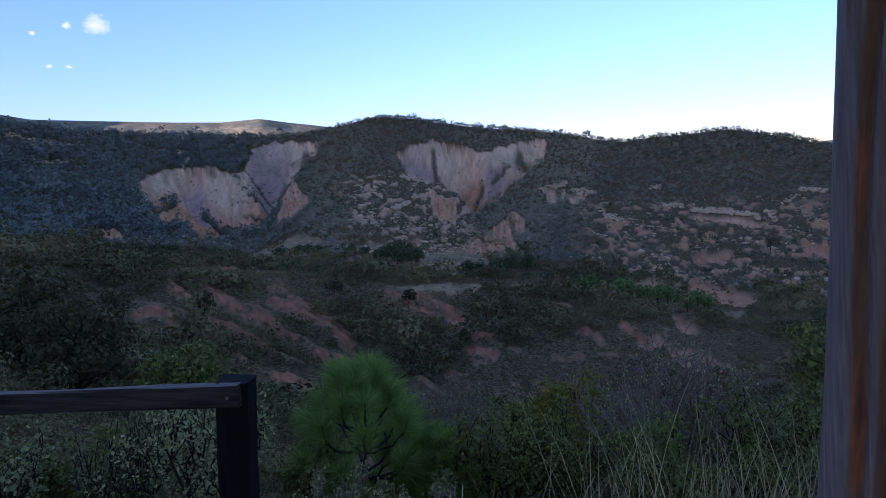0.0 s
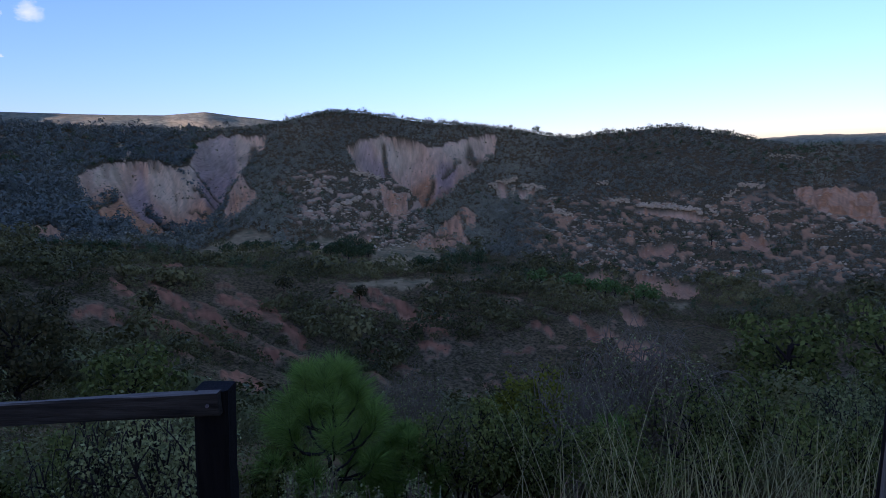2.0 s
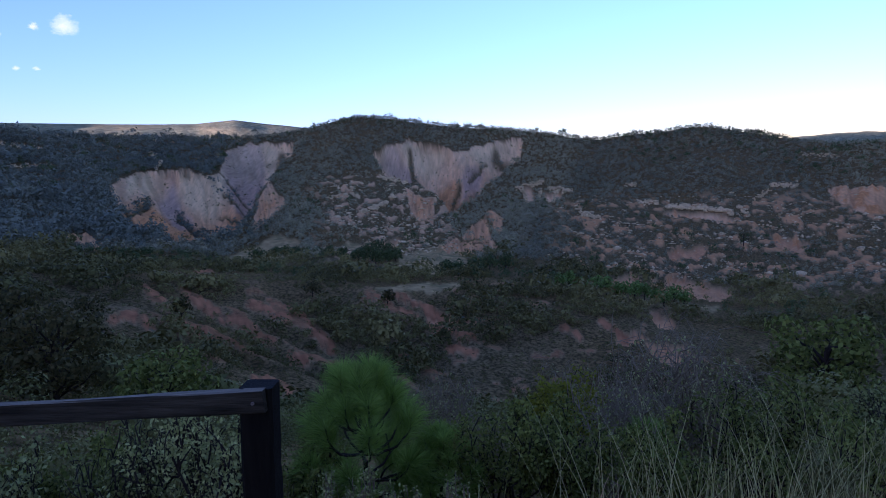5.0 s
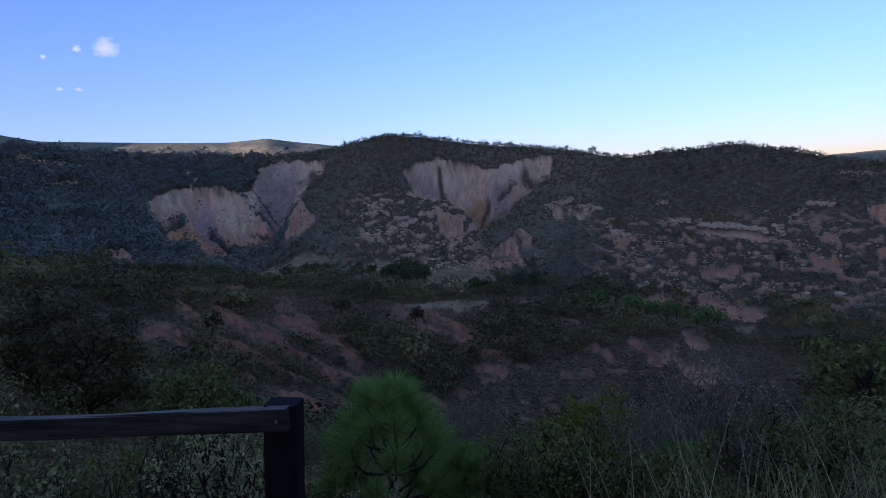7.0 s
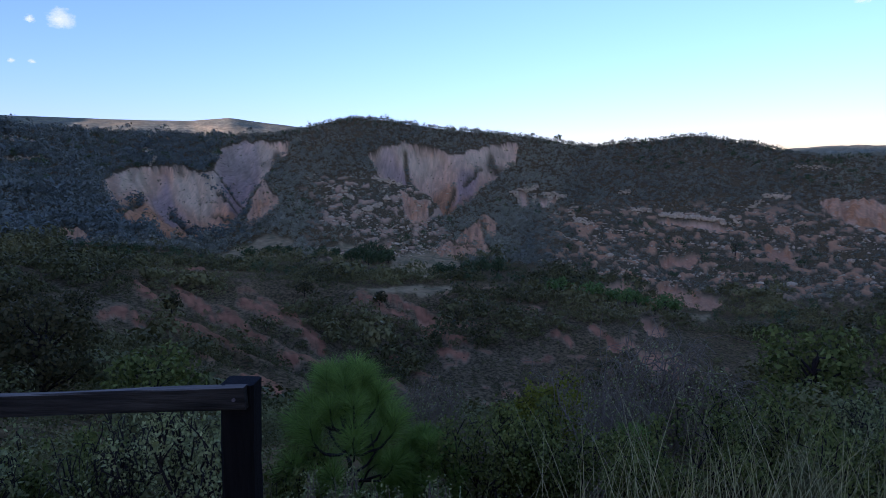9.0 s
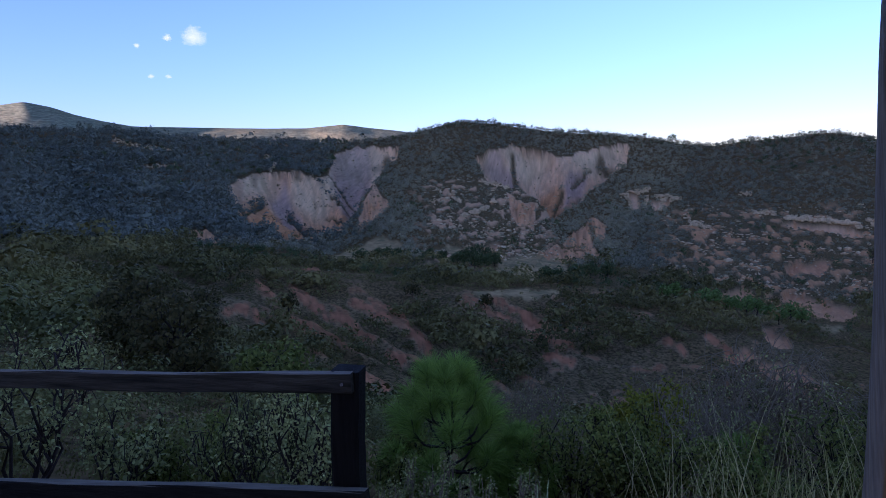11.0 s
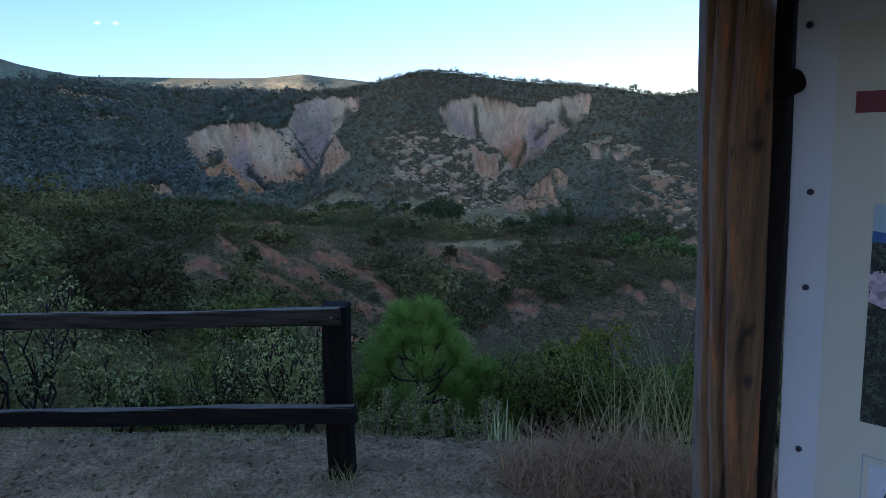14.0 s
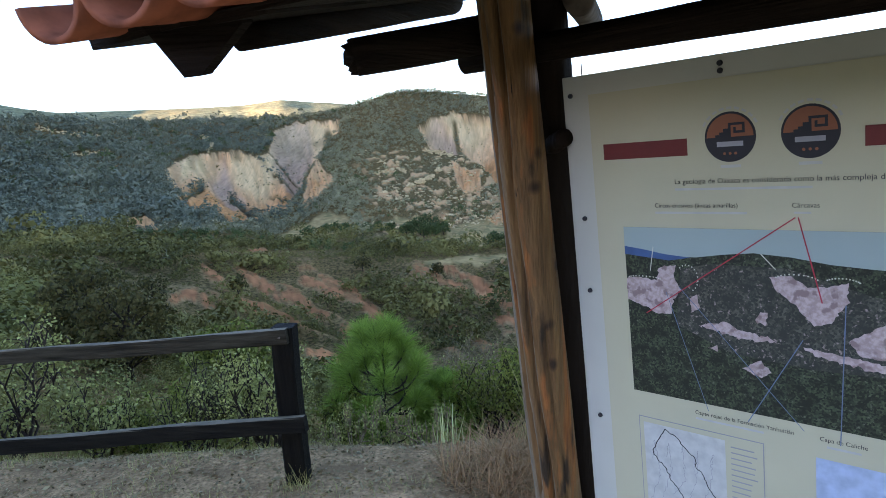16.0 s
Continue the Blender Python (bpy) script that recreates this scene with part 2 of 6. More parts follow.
def part(name, bm, material, parent=None, label="", smooth=False):
    """Links a bmesh as one mesh object under a thing or a part."""
    me = bpy.data.meshes.new(name)
    bm.normal_update()
    bm.to_mesh(me)
    bm.free()
    if smooth:
        me.polygons.foreach_set("use_smooth", np.ones(len(me.polygons), bool))
    me.materials.append(material)
    ob = new(name, me)
    if parent:
        ob.parent = parent
    if label:
        tagged(ob, label)
    return ob


def empty(name, at, label, category, group="", kind=""):
    ob = new(name)
    ob.location = at
    ob.empty_display_size = 0.2
    bpy.context.view_layer.update()
    return tagged(ob, label, category, group, kind)


TABLE = np.random.RandomState(7).rand(256, 256)


def lattice(x, y):
    """Smooth value noise in 0..1."""
    xi, yi = np.floor(x).astype(int), np.floor(y).astype(int)
    fx, fy = x - xi, y - yi
    fx, fy = fx * fx * (3 - 2 * fx), fy * fy * (3 - 2 * fy)
    a, b = TABLE[xi % 256, yi % 256], TABLE[(xi + 1) % 256, yi % 256]
    c, d = TABLE[xi % 256, (yi + 1) % 256], TABLE[(xi + 1) % 256, (yi + 1) % 256]
    return (a * (1 - fx) + b * fx) * (1 - fy) + (c * (1 - fx) + d * fx) * fy


def fbm(x, y, octaves=4):
    total, weight = 0, 0
    for k in range(octaves):
        total = total + lattice(x * 2**k + 17 * k, y * 2**k + 31 * k) * 0.5**k
        weight += 0.5**k
    return total / weight


def soft(x, a, b):
    t = np.clip((x - a) / (b - a), 0, 1)
    return t * t * (3 - 2 * t)


# ---- the land ----
# Rise (height over distance, from the eye) at each bearing, ring by ring outwards.
# Behind the eye the hills are unseen, raised to keep the low sun off the valley.
BEARINGS = [-180, -120, -85, -60, -42, -28, -12, 5, 22, 40, 60, 85, 120, 180]
RINGS = {
    12: [-.12, -.12, -.13, -.24, -.34, -.40, -.43, -.43, -.42, -.36, -.26, -.13, -.12, -.12],
    30: [0, 0, -.02, -.15, -.2, -.32, -.42, -.42, -.4, -.32, -.2, -.04, -.01, 0],
    80: [.02, .04, .03, -.1, -.125, -.28, -.4, -.41, -.38, -.29, -.17, -.02, 0, .02],
    150: [.03, .06, .06, -.085, -.1, -.21, -.31, -.345, -.335, -.26, -.15, 0, .02, .03],
    220: [.04, .08, .08, -.075, -.085, -.12, -.165, -.195, -.24, -.22, -.13, 0, .03, .04],
    300: [.04, .09, .1, -.065, -.075, -.107, -.14, -.16, -.205, -.19, -.11, .01, .03, .04],
    430: [.05, .1, .13, -.045, -.05, -.085, -.105, -.125, -.165, -.15, -.08, .02, .04, .05],
    650: [.05, .08, .065, .01, .02, 0, -.005, -.03, -.06, -.07, -.02, .03, .04, .05],
    1300: [.14, .2, .14, .065, .055, .045, .05, .03, .01, .01, .01, .03, .07, .14],
    1800: [.05, .1, .07, .055, .055, .05, .05, .03, .015, .01, .01, .03, .04, .065],
    4300: [.02, .02, .025, .04, .04, .04, .03, .02, .02, .02, .02, .03, .05, .05],
}
CREST = ([-180, -120, -85, -60, -48, -42.7, -37, -34, -30.9, -25.6, -19, -14.5, -11.4, -9, -4.7, -.8, 4.9, 8.2, 10.9, 14.9, 19.1, 23, 26, 29, 40, 60, 85, 120, 180],
         [.08, .115, .09, .07, .076, .079, .0795, .0715, .067, .065, .066, .071, .084, .090, .081, .073, .061, .051, .043, .049, .056, .042, .031, .021, .015, .03, .03, .05, .08])
FAR_CREST = ([-180, -85, -60, -47.9, -45.8, -42.8, -41, -39.6, -37.7, -35.7, -31.5, -27, -22.4, -19.3, -16.7, -14.3, -8, 10, 26, 29, 45, 60, 85, 180],
             [.04, .05, .07, .1, .106, .118, .112, .103, .095, .089, .088, .087, .086, .0915, .085, .08, .06, .03, .028, .032, .03, .03, .03, .04])

az = np.concatenate([np.linspace(-180, -58, 34)[:-1], np.arange(-58, 44, 0.122), np.linspace(44, 180, 36)[1:-1]])
rr = np.concatenate([[0.05, 0.3, 0.6], np.linspace(0.9, 6, 64)[:-1], np.geomspace(6, 60, 46)[:-1], np.geomspace(60, 150, 36)[:-1],
                     np.geomspace(150, 430, 96)[:-1], np.geomspace(430, 980, 130)[:-1], np.geomspace(980, 4300, 52)])
A, R = np.meshgrid(az, rr)
X, Y = STATION[0] + R * np.sin(np.radians(A)), STATION[1] + R * np.cos(np.radians(A))


def base_rise():
    """The smooth land: rise over (ring, bearing)."""
    rings = sorted([*RINGS, 950, 2600])
    rows = []
    for ring in rings:
        knots = CREST if ring == 950 else FAR_CREST if ring == 2600 else (BEARINGS, RINGS[ring])
        row = np.interp(az, *knots)
        wide = 9 if ring in (950, 2600) else 60
        kernel = np.hanning(wide + 2)
        front = np.convolve(np.pad(row, wide, mode="edge"), kernel / kernel.sum(), "same")[wide:-wide]
        rows.append(np.where((az > -56) & (az < 42), front, row))
    rows = np.array(rows)
    logs = np.log(rr)
    out = np.array([np.interp(logs, np.log(rings), rows[:, i]) for i in range(len(az))]).T
    kernel = np.hanning(11)
    kernel /= kernel.sum()
    padded = np.pad(out, ((11, 11), (0, 0)), mode="edge")
    smooth = np.array([np.convolve(padded[:, i], kernel, "same")[11:-11] for i in range(len(az))]).T
    keep = np.exp(-((np.log(R) - math.log(950)) / 0.05) ** 2) + np.exp(-((np.log(R) - math.log(2600)) / 0.1) ** 2)
    return out * np.clip(keep, 0, 1) + smooth * (1 - np.clip(keep, 0, 1))


RISE = base_rise()
Z = EYE + RISE * R
# The ledge by the fence: level ground that breaks off into the valley.
drop = np.maximum(Y - 4.02 + 0.15 * fbm(X * 1.3, Y * 0.2, 2), 0)
ledge = -0.48 * drop * (1 - np.exp(-drop / 0.4))
ledge = ledge - 0.05 * soft(X, -1, -4)
near_side = 1 - soft(R, 7, 12)
Z = Z * (1 - near_side) + ledge * near_side


def inside(outline, edge):
    """How far inside an outline of (bearing, rise) corners, softened over edge; its rim is frayed."""
    u = A + 0.55 * (fbm(A * 1.3, RISE * 70, 3) - 0.5)
    v = (RISE + 0.012 * (fbm(A * 1.6 + 9, RISE * 90, 3) - 0.5)) * 57.3
    pts = [(p, q * 57.3) for p, q in outline]
    within, near = np.zeros(A.shape, bool), np.full(A.shape, 1e9)
    for (x0, y0), (x1, y1) in zip(pts, pts[1:] + pts[:1]):
        crosses = ((y0 > v) != (y1 > v)) & (u < (x1 - x0) * (v - y0) / (y1 - y0 + 1e-12) + x0)
        within ^= crosses
        t = np.clip(((u - x0) * (x1 - x0) + (v - y0) * (y1 - y0)) / ((x1 - x0) ** 2 + (y1 - y0) ** 2), 0, 1)
        near = np.minimum(near, np.hypot(u - x0 - t * (x1 - x0), v - y0 - t * (y1 - y0)))
    return soft(np.where(within, near, -near), -edge * 0.4, edge * 0.6)


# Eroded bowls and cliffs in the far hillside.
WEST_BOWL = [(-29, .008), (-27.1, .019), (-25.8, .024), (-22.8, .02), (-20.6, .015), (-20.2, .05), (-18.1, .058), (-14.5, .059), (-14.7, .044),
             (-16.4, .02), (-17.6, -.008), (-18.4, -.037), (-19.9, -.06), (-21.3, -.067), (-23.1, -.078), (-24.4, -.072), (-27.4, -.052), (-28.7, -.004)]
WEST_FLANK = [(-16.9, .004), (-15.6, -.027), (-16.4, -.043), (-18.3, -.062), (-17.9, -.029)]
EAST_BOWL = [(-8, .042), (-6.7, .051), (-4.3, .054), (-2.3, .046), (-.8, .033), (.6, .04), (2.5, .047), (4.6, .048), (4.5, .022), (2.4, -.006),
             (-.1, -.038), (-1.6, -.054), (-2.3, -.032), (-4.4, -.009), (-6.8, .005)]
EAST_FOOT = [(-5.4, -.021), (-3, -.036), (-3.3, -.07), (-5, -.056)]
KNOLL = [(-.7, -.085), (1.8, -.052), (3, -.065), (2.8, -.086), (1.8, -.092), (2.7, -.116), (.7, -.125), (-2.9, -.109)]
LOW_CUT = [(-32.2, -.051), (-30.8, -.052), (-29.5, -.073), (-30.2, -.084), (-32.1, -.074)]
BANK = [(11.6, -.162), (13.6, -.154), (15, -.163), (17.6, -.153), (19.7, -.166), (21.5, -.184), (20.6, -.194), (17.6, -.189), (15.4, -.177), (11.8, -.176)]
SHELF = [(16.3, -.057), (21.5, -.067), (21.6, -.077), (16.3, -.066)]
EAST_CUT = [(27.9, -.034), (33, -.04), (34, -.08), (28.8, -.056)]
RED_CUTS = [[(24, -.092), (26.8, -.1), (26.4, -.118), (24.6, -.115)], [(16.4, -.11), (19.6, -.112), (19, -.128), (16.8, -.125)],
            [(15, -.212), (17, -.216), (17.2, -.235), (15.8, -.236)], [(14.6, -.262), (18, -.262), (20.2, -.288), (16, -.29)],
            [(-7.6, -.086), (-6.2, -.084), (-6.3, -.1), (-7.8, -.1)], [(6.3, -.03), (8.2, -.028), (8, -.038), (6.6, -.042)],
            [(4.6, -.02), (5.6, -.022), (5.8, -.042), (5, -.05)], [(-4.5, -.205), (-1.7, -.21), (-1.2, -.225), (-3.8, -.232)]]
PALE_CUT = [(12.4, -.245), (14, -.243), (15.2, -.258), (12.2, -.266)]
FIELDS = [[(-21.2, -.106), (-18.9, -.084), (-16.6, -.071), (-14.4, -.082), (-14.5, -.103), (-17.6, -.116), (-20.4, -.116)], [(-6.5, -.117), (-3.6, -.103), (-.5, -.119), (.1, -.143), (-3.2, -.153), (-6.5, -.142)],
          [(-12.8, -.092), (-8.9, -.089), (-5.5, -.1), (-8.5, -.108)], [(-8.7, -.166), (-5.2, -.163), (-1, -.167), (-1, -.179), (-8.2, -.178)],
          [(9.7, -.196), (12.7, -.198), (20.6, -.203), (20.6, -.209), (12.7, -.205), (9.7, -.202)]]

# Gullies with brush in them, and bare ridges, as lines of (bearing, rise) with a half width in degrees.
GULLIES = [([(-15.6, .05), (-15.9, .04), (-16.3, .022), (-17.8, -.001), (-18.2, -.031), (-19.7, -.049), (-21.1, -.057)], .3), ([(-24, -.009), (-22.8, -.025), (-21.7, -.029), (-21, -.039)], .26),
           ([(-20.8, .022), (-19.5, .007), (-18, -.013)], .09), ([(-20.5, .004), (-18.2, -.019)], .09), ([(-21, -.012), (-19, -.026)], .08), ([(-27.7, -.022), (-26.6, -.008), (-26.3, -.001)], .2), ([(-22.7, -.038), (-21.5, -.044), (-19.7, -.049)], .3),
           ([(-27.2, -.054), (-25.7, -.049), (-25.1, -.065), (-24.1, -.076), (-23, -.079)], .2), ([(-28.2, -.01), (-27.2, -.045)], .14),
           ([(-4.9, .046), (-4.8, .028), (-3.4, .008), (-3.1, -.007)], .2), ([(-6.9, .022), (-5.6, .006), (-4.3, -.013), (-2.9, -.033), (-2.1, -.042)], .24),
           ([(2.4, .037), (3.8, .024)], .36), ([(-.7, .007), (-1.3, -.011), (-1.7, -.036)], .13), ([(-1.2, -.021), (.7, .003)], .08), ([(-1, -.034), (.8, -.009)], .08), ([(.1, .012), (1.6, .03)], .12),
           ([(1.6, -.062), (1.9, -.085), (2.4, -.1)], .22), ([(-1.2, -.088), (.6, -.095), (1.6, -.11)], .1)]
RIDGES = [([(-24.3, -.142), (-22.8, -.167), (-21.1, -.192), (-19.3, -.209), (-17.5, -.236)], .42), ([(-19, -.177), (-17.3, -.192), (-16, -.21)], .5), ([(-17.5, -.173), (-15.4, -.195), (-14, -.217)], .36),
          ([(-14.2, -.222), (-12.7, -.252)], .55), ([(-29.7, -.181), (-28.3, -.178), (-26.8, -.195)], .36), ([(-25, -.197), (-23.4, -.213), (-22.1, -.228)], .34), ([(-27, -.138), (-25.8, -.158)], .3),
          ([(-9.4, -.179), (-7.6, -.192), (-5.1, -.216)], .32), ([(-7, -.177), (-4.6, -.201), (-2.6, -.212)], .26), ([(-16.1, -.256), (-14.7, -.275)], .34), ([(-19.1, -.29), (-16.7, -.307), (-16.3, -.326)], .45),
          ([(-23.1, -.121), (-22, -.127)], .24), ([(7.7, -.238), (9.3, -.258)], .3), ([(11, -.23), (13, -.25)], .3), ([(-3.4, -.238), (-.1, -.253)], .36), ([(-2.2, -.268), (-.1, -.279)], .45)]


def along_lines(lines):
    """How near each place lies to the closest of the lines, 1 on it, frayed."""
    u = A + 0.3 * (fbm(A * 2.1 + 4, RISE * 130, 3) - 0.5)
    v = (RISE + 0.008 * (fbm(A * 2.3 + 7, RISE * 150, 3) - 0.5)) * 57.3
    best = np.zeros(A.shape)
    for pts, half in lines:
        for (x0, y0), (x1, y1) in zip(pts, pts[1:]):
            y0, y1 = y0 * 57.3, y1 * 57.3
            t = np.clip(((u - x0) * (x1 - x0) + (v - y0) * (y1 - y0)) / ((x1 - x0) ** 2 + (y1 - y0) ** 2), 0, 1)
            best = np.maximum(best, 1 - soft(np.hypot(u - x0 - t * (x1 - x0), v - y0 - t * (y1 - y0)), half * 0.45, half * 1.4))
    return best


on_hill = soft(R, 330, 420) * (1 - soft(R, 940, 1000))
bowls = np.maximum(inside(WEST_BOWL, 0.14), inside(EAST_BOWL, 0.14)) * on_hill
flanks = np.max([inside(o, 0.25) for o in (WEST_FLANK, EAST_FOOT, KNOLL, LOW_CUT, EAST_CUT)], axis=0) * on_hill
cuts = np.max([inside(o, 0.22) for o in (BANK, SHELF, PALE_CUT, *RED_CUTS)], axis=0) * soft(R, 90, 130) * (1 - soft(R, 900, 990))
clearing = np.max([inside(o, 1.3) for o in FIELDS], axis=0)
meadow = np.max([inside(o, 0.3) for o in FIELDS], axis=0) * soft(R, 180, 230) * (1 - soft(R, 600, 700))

# Rills run down the slope: narrow across, long downhill.
rills = np.abs(fbm(A * 1.5 + RISE * 18, RISE * 14, 4) - 0.5) * 2
furrow = np.abs(fbm(A * 0.5 + 1.2 * fbm(A * 0.7, RISE * 45, 3) + RISE * 26 * np.sign(A + 20.5) * -1, RISE * 16 + A * 0.15 + 2, 3) - 0.5) * 2
fine_rills = np.abs(fbm(A * 4.2 - RISE * 30, RISE * 26 + 5, 3) - 0.5) * 2
ravine = np.abs(fbm(A * 0.16 + 3, RISE * 7, 4) - 0.5) * 2
lumps = fbm(X / 70, Y / 70, 5) - 0.5
Z += soft(R, 250, 500) * (1 - soft(R, 1000, 1500)) * (lumps * 9 - (0.5 - ravine) * 7 * (1 - soft(RISE, 0.03, 0.06)))
Z += soft(R, 1500, 2200) * (1 - 0.9 * np.exp(-((np.log(R) - math.log(2600)) / 0.09) ** 2)) * ((fbm(X / 330, Y / 330, 5) - 0.5) * 34 - np.abs(fbm(X / 200, Y / 260, 4) - 0.5) * 40 + 12)
Z += soft(R, 20, 60) * (1 - soft(R, 300, 450)) * (fbm(X / 16, Y / 16, 5) - 0.5) * 3.5
gullies = along_lines(GULLIES) * on_hill
west = A < -12
fan = np.arctan2(np.where(west, A + 21, A + 1.6), (RISE - np.where(west, -0.085, -0.065)) * 57.3)
reach = np.hypot(np.where(west, A + 21, A + 1.6), (RISE - np.where(west, -0.085, -0.065)) * 57.3)
fan_rills = np.abs(fbm(fan * 5 + 0.6 * fbm(A, RISE * 60, 2), reach * 0.4, 4) - 0.5) * 2
fine_fan = np.abs(fbm(fan * 16 + 0.5 * fbm(A * 2, RISE * 90, 2), reach * 0.9 + 4, 3) - 0.5) * 2
VEES = [[(-14.9, .038), (-16.5, .017), (-17.7, -.007), (-18.8, -.035), (-20.6, -.055), (-22.3, -.08)], [(-24.4, -.004), (-22.5, -.029), (-21, -.032), (-19.9, -.046)],
        [(-8, .022), (-5.8, 0), (-3.4, -.02), (-2.2, -.042)], [(4.2, .02), (1, -.0095), (-.5, -.0256), (-1.8, -.05)], [(-3.1, .03), (-2.9, -.0115), (-2.4, -.035)]]
vee = np.zeros(A.shape)
for pts in VEES:
    away = np.full(A.shape, 99.0)
    for (x0, y0), (x1, y1) in zip(pts, pts[1:]):
        y0, y1 = y0 * 57.3, y1 * 57.3
        u, v = A + 0.4 * (fbm(A * 1.2, RISE * 60, 3) - 0.5), RISE * 57.3
        t = np.clip(((u - x0) * (x1 - x0) + (v - y0) * (y1 - y0)) / ((x1 - x0) ** 2 + (y1 - y0) ** 2), 0, 1)
        away = np.minimum(away, np.hypot(u - x0 - t * (x1 - x0), v - y0 - t * (y1 - y0)))
    vee = np.maximum(vee, np.clip(1 - away / 2.4, 0, 1))
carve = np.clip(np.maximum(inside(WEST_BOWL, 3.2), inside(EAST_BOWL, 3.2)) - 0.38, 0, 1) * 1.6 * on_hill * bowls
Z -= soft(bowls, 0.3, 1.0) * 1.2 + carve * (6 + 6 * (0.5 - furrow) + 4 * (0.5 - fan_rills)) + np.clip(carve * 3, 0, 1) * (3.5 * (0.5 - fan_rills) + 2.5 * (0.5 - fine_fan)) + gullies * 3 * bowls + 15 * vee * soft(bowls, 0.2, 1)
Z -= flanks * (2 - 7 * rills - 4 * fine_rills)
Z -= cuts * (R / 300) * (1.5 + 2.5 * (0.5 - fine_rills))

# The red spur below, combed by gullies that run down to the east.
along, across = A * 0.84 + RISE * 57.3 * -0.54, A * 0.54 + RISE * 57.3 * 0.84
gully = fbm(along * 0.2 + 0.5 * fbm(A * 0.4, RISE * 40, 2), across * 1.2 + 3, 4)
spur = soft(A, -31, -26) * (1 - soft(A, -7, 2)) * soft(R, 120, 150) * (1 - soft(R, 205, 235))
ridges = along_lines(RIDGES) * soft(R, 70, 90) * (1 - soft(R, 300, 330))
spur_bare = np.maximum(ridges * (0.35 + 0.65 * soft(fbm(A * 2.5, RISE * 200, 3), 0.35, 0.5)), spur * soft(gully, 0.62, 0.72) * 0.6)
Z += spur * (gully - 0.5) * 5 + ridges * (1.2 - 1.5 * fbm(A * 1.9, RISE * 160, 4)) * (R / 180)
Z += soft(R, 60, 120) * (1 - soft(R, 330, 450)) * (fbm(X / 4, Y / 4, 3) - 0.5) * 1.2
scraps = fbm(A * 0.55, RISE * 57.3 * 1.5 + 40, 4)
mid_bare = soft(R, 100, 150) * (1 - soft(R, 240, 300)) * soft(scraps, 0.66, 0.74) * soft(A, -14, -6) * (1 - soft(A, 24, 30)) * 0.6

# Rock scraps scattered over the lower hillside.
scatter = fbm(A * 1.7, RISE * 57.3 * 3.1, 4)
where_low = soft(RISE, 0.03, 0.005) * soft(RISE, -0.2, -0.15) * on_hill
middle = soft(A, -15, -11) * (1 - soft(A, -3, 0)) * soft(RISE, 0.02, 0.0)
east = soft(A, 5, 10) * soft(RISE, -0.02, -0.06)
scrap_bare = where_low * np.maximum(middle * soft(scatter, 0.58, 0.66), east * soft(scatter, 0.56, 0.66)) * 0.75
scrap_bare = np.maximum(scrap_bare, on_hill * soft(A, -20, -26) * soft(scatter, 0.72, 0.78) * 0.5)
Z += scrap_bare * 1.8

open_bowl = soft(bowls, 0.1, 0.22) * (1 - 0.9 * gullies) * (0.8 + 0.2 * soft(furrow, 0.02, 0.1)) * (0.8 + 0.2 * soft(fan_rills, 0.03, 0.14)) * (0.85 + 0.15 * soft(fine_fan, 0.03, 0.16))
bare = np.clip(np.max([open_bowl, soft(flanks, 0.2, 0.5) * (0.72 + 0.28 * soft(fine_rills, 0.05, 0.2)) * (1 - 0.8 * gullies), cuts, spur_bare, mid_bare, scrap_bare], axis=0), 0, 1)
far_land = soft(R, 1600, 2000)
rim = bowls * soft(RISE + 0.02 * (fbm(A * 1.4, RISE * 40, 3) - 0.5), np.where(west, 0.012, 0.02), np.where(west, 0.05, 0.055)) * 0.35
# Beds of clay of different colours, with the bowls' lit and shaded facets painted in.
CREAM_LIT_BEDS = [[(-23.9, .016), (-20.3, .014), (-20, -.01), (-21.9, -.029), (-23.6, -.009)], [(-27.9, .011), (-25.6, .017), (-25.8, -.002), (-27.7, -.012)], [(-17.1, .058), (-14.9, .055), (-15.8, .033), (-17, .017)],
              [(-6.4, .048), (-2.8, .049), (-1.1, .025), (-2.9, .014), (-5.3, .024)], [(-.2, .025), (4.4, .046), (4.5, .018), (1.5, .011)]]
GREY_SHADED_BEDS = [[(-20, .047), (-17.1, .054), (-17.2, .007), (-18.8, -.035), (-20.1, -.019), (-20.9, .009)], [(-7.6, .029), (-6.5, .043), (-4.6, .015), (-3.4, -.016), (-5.6, .003)],
             [(-.2, .012), (1.5, .011), (1, -.01), (-1, -.025)], [(-25.9, -.01), (-24.1, .011), (-23.8, -.011), (-22.8, -.034), (-24.1, -.039)]]
ORANGE_BEDS = [[(-28, -.05), (-26.6, -.015), (-24.2, -.012), (-22.9, -.035), (-22, -.085), (-25.1, -.085)], [(-4.3, -.002), (-.9, .004), (-.5, -.026), (-1.8, -.048), (-3.2, -.024)],
               [(-17.4, -.036), (-16, -.033), (-17.2, -.061), (-17.9, -.056)]]
scar = np.maximum(bowls, flanks)
raised = lambda beds: [[(b, h + 0.012) for b, h in o] for o in beds]
rim = np.maximum(rim, scar * np.max([inside(o, 0.9) for o in raised(CREAM_LIT_BEDS)], axis=0) * 0.65)
greyed = scar * np.max([inside(o, 0.6) for o in raised(GREY_SHADED_BEDS)], axis=0)
orange_bed = scar * np.max([inside(o, 0.9) for o in raised(ORANGE_BEDS)], axis=0)
rim = np.clip(rim - orange_bed, 0, 1)
bare = np.maximum(bare, far_land * 0.3 * soft(fbm(X / 60, Y / 60, 4), 0.45, 0.6))
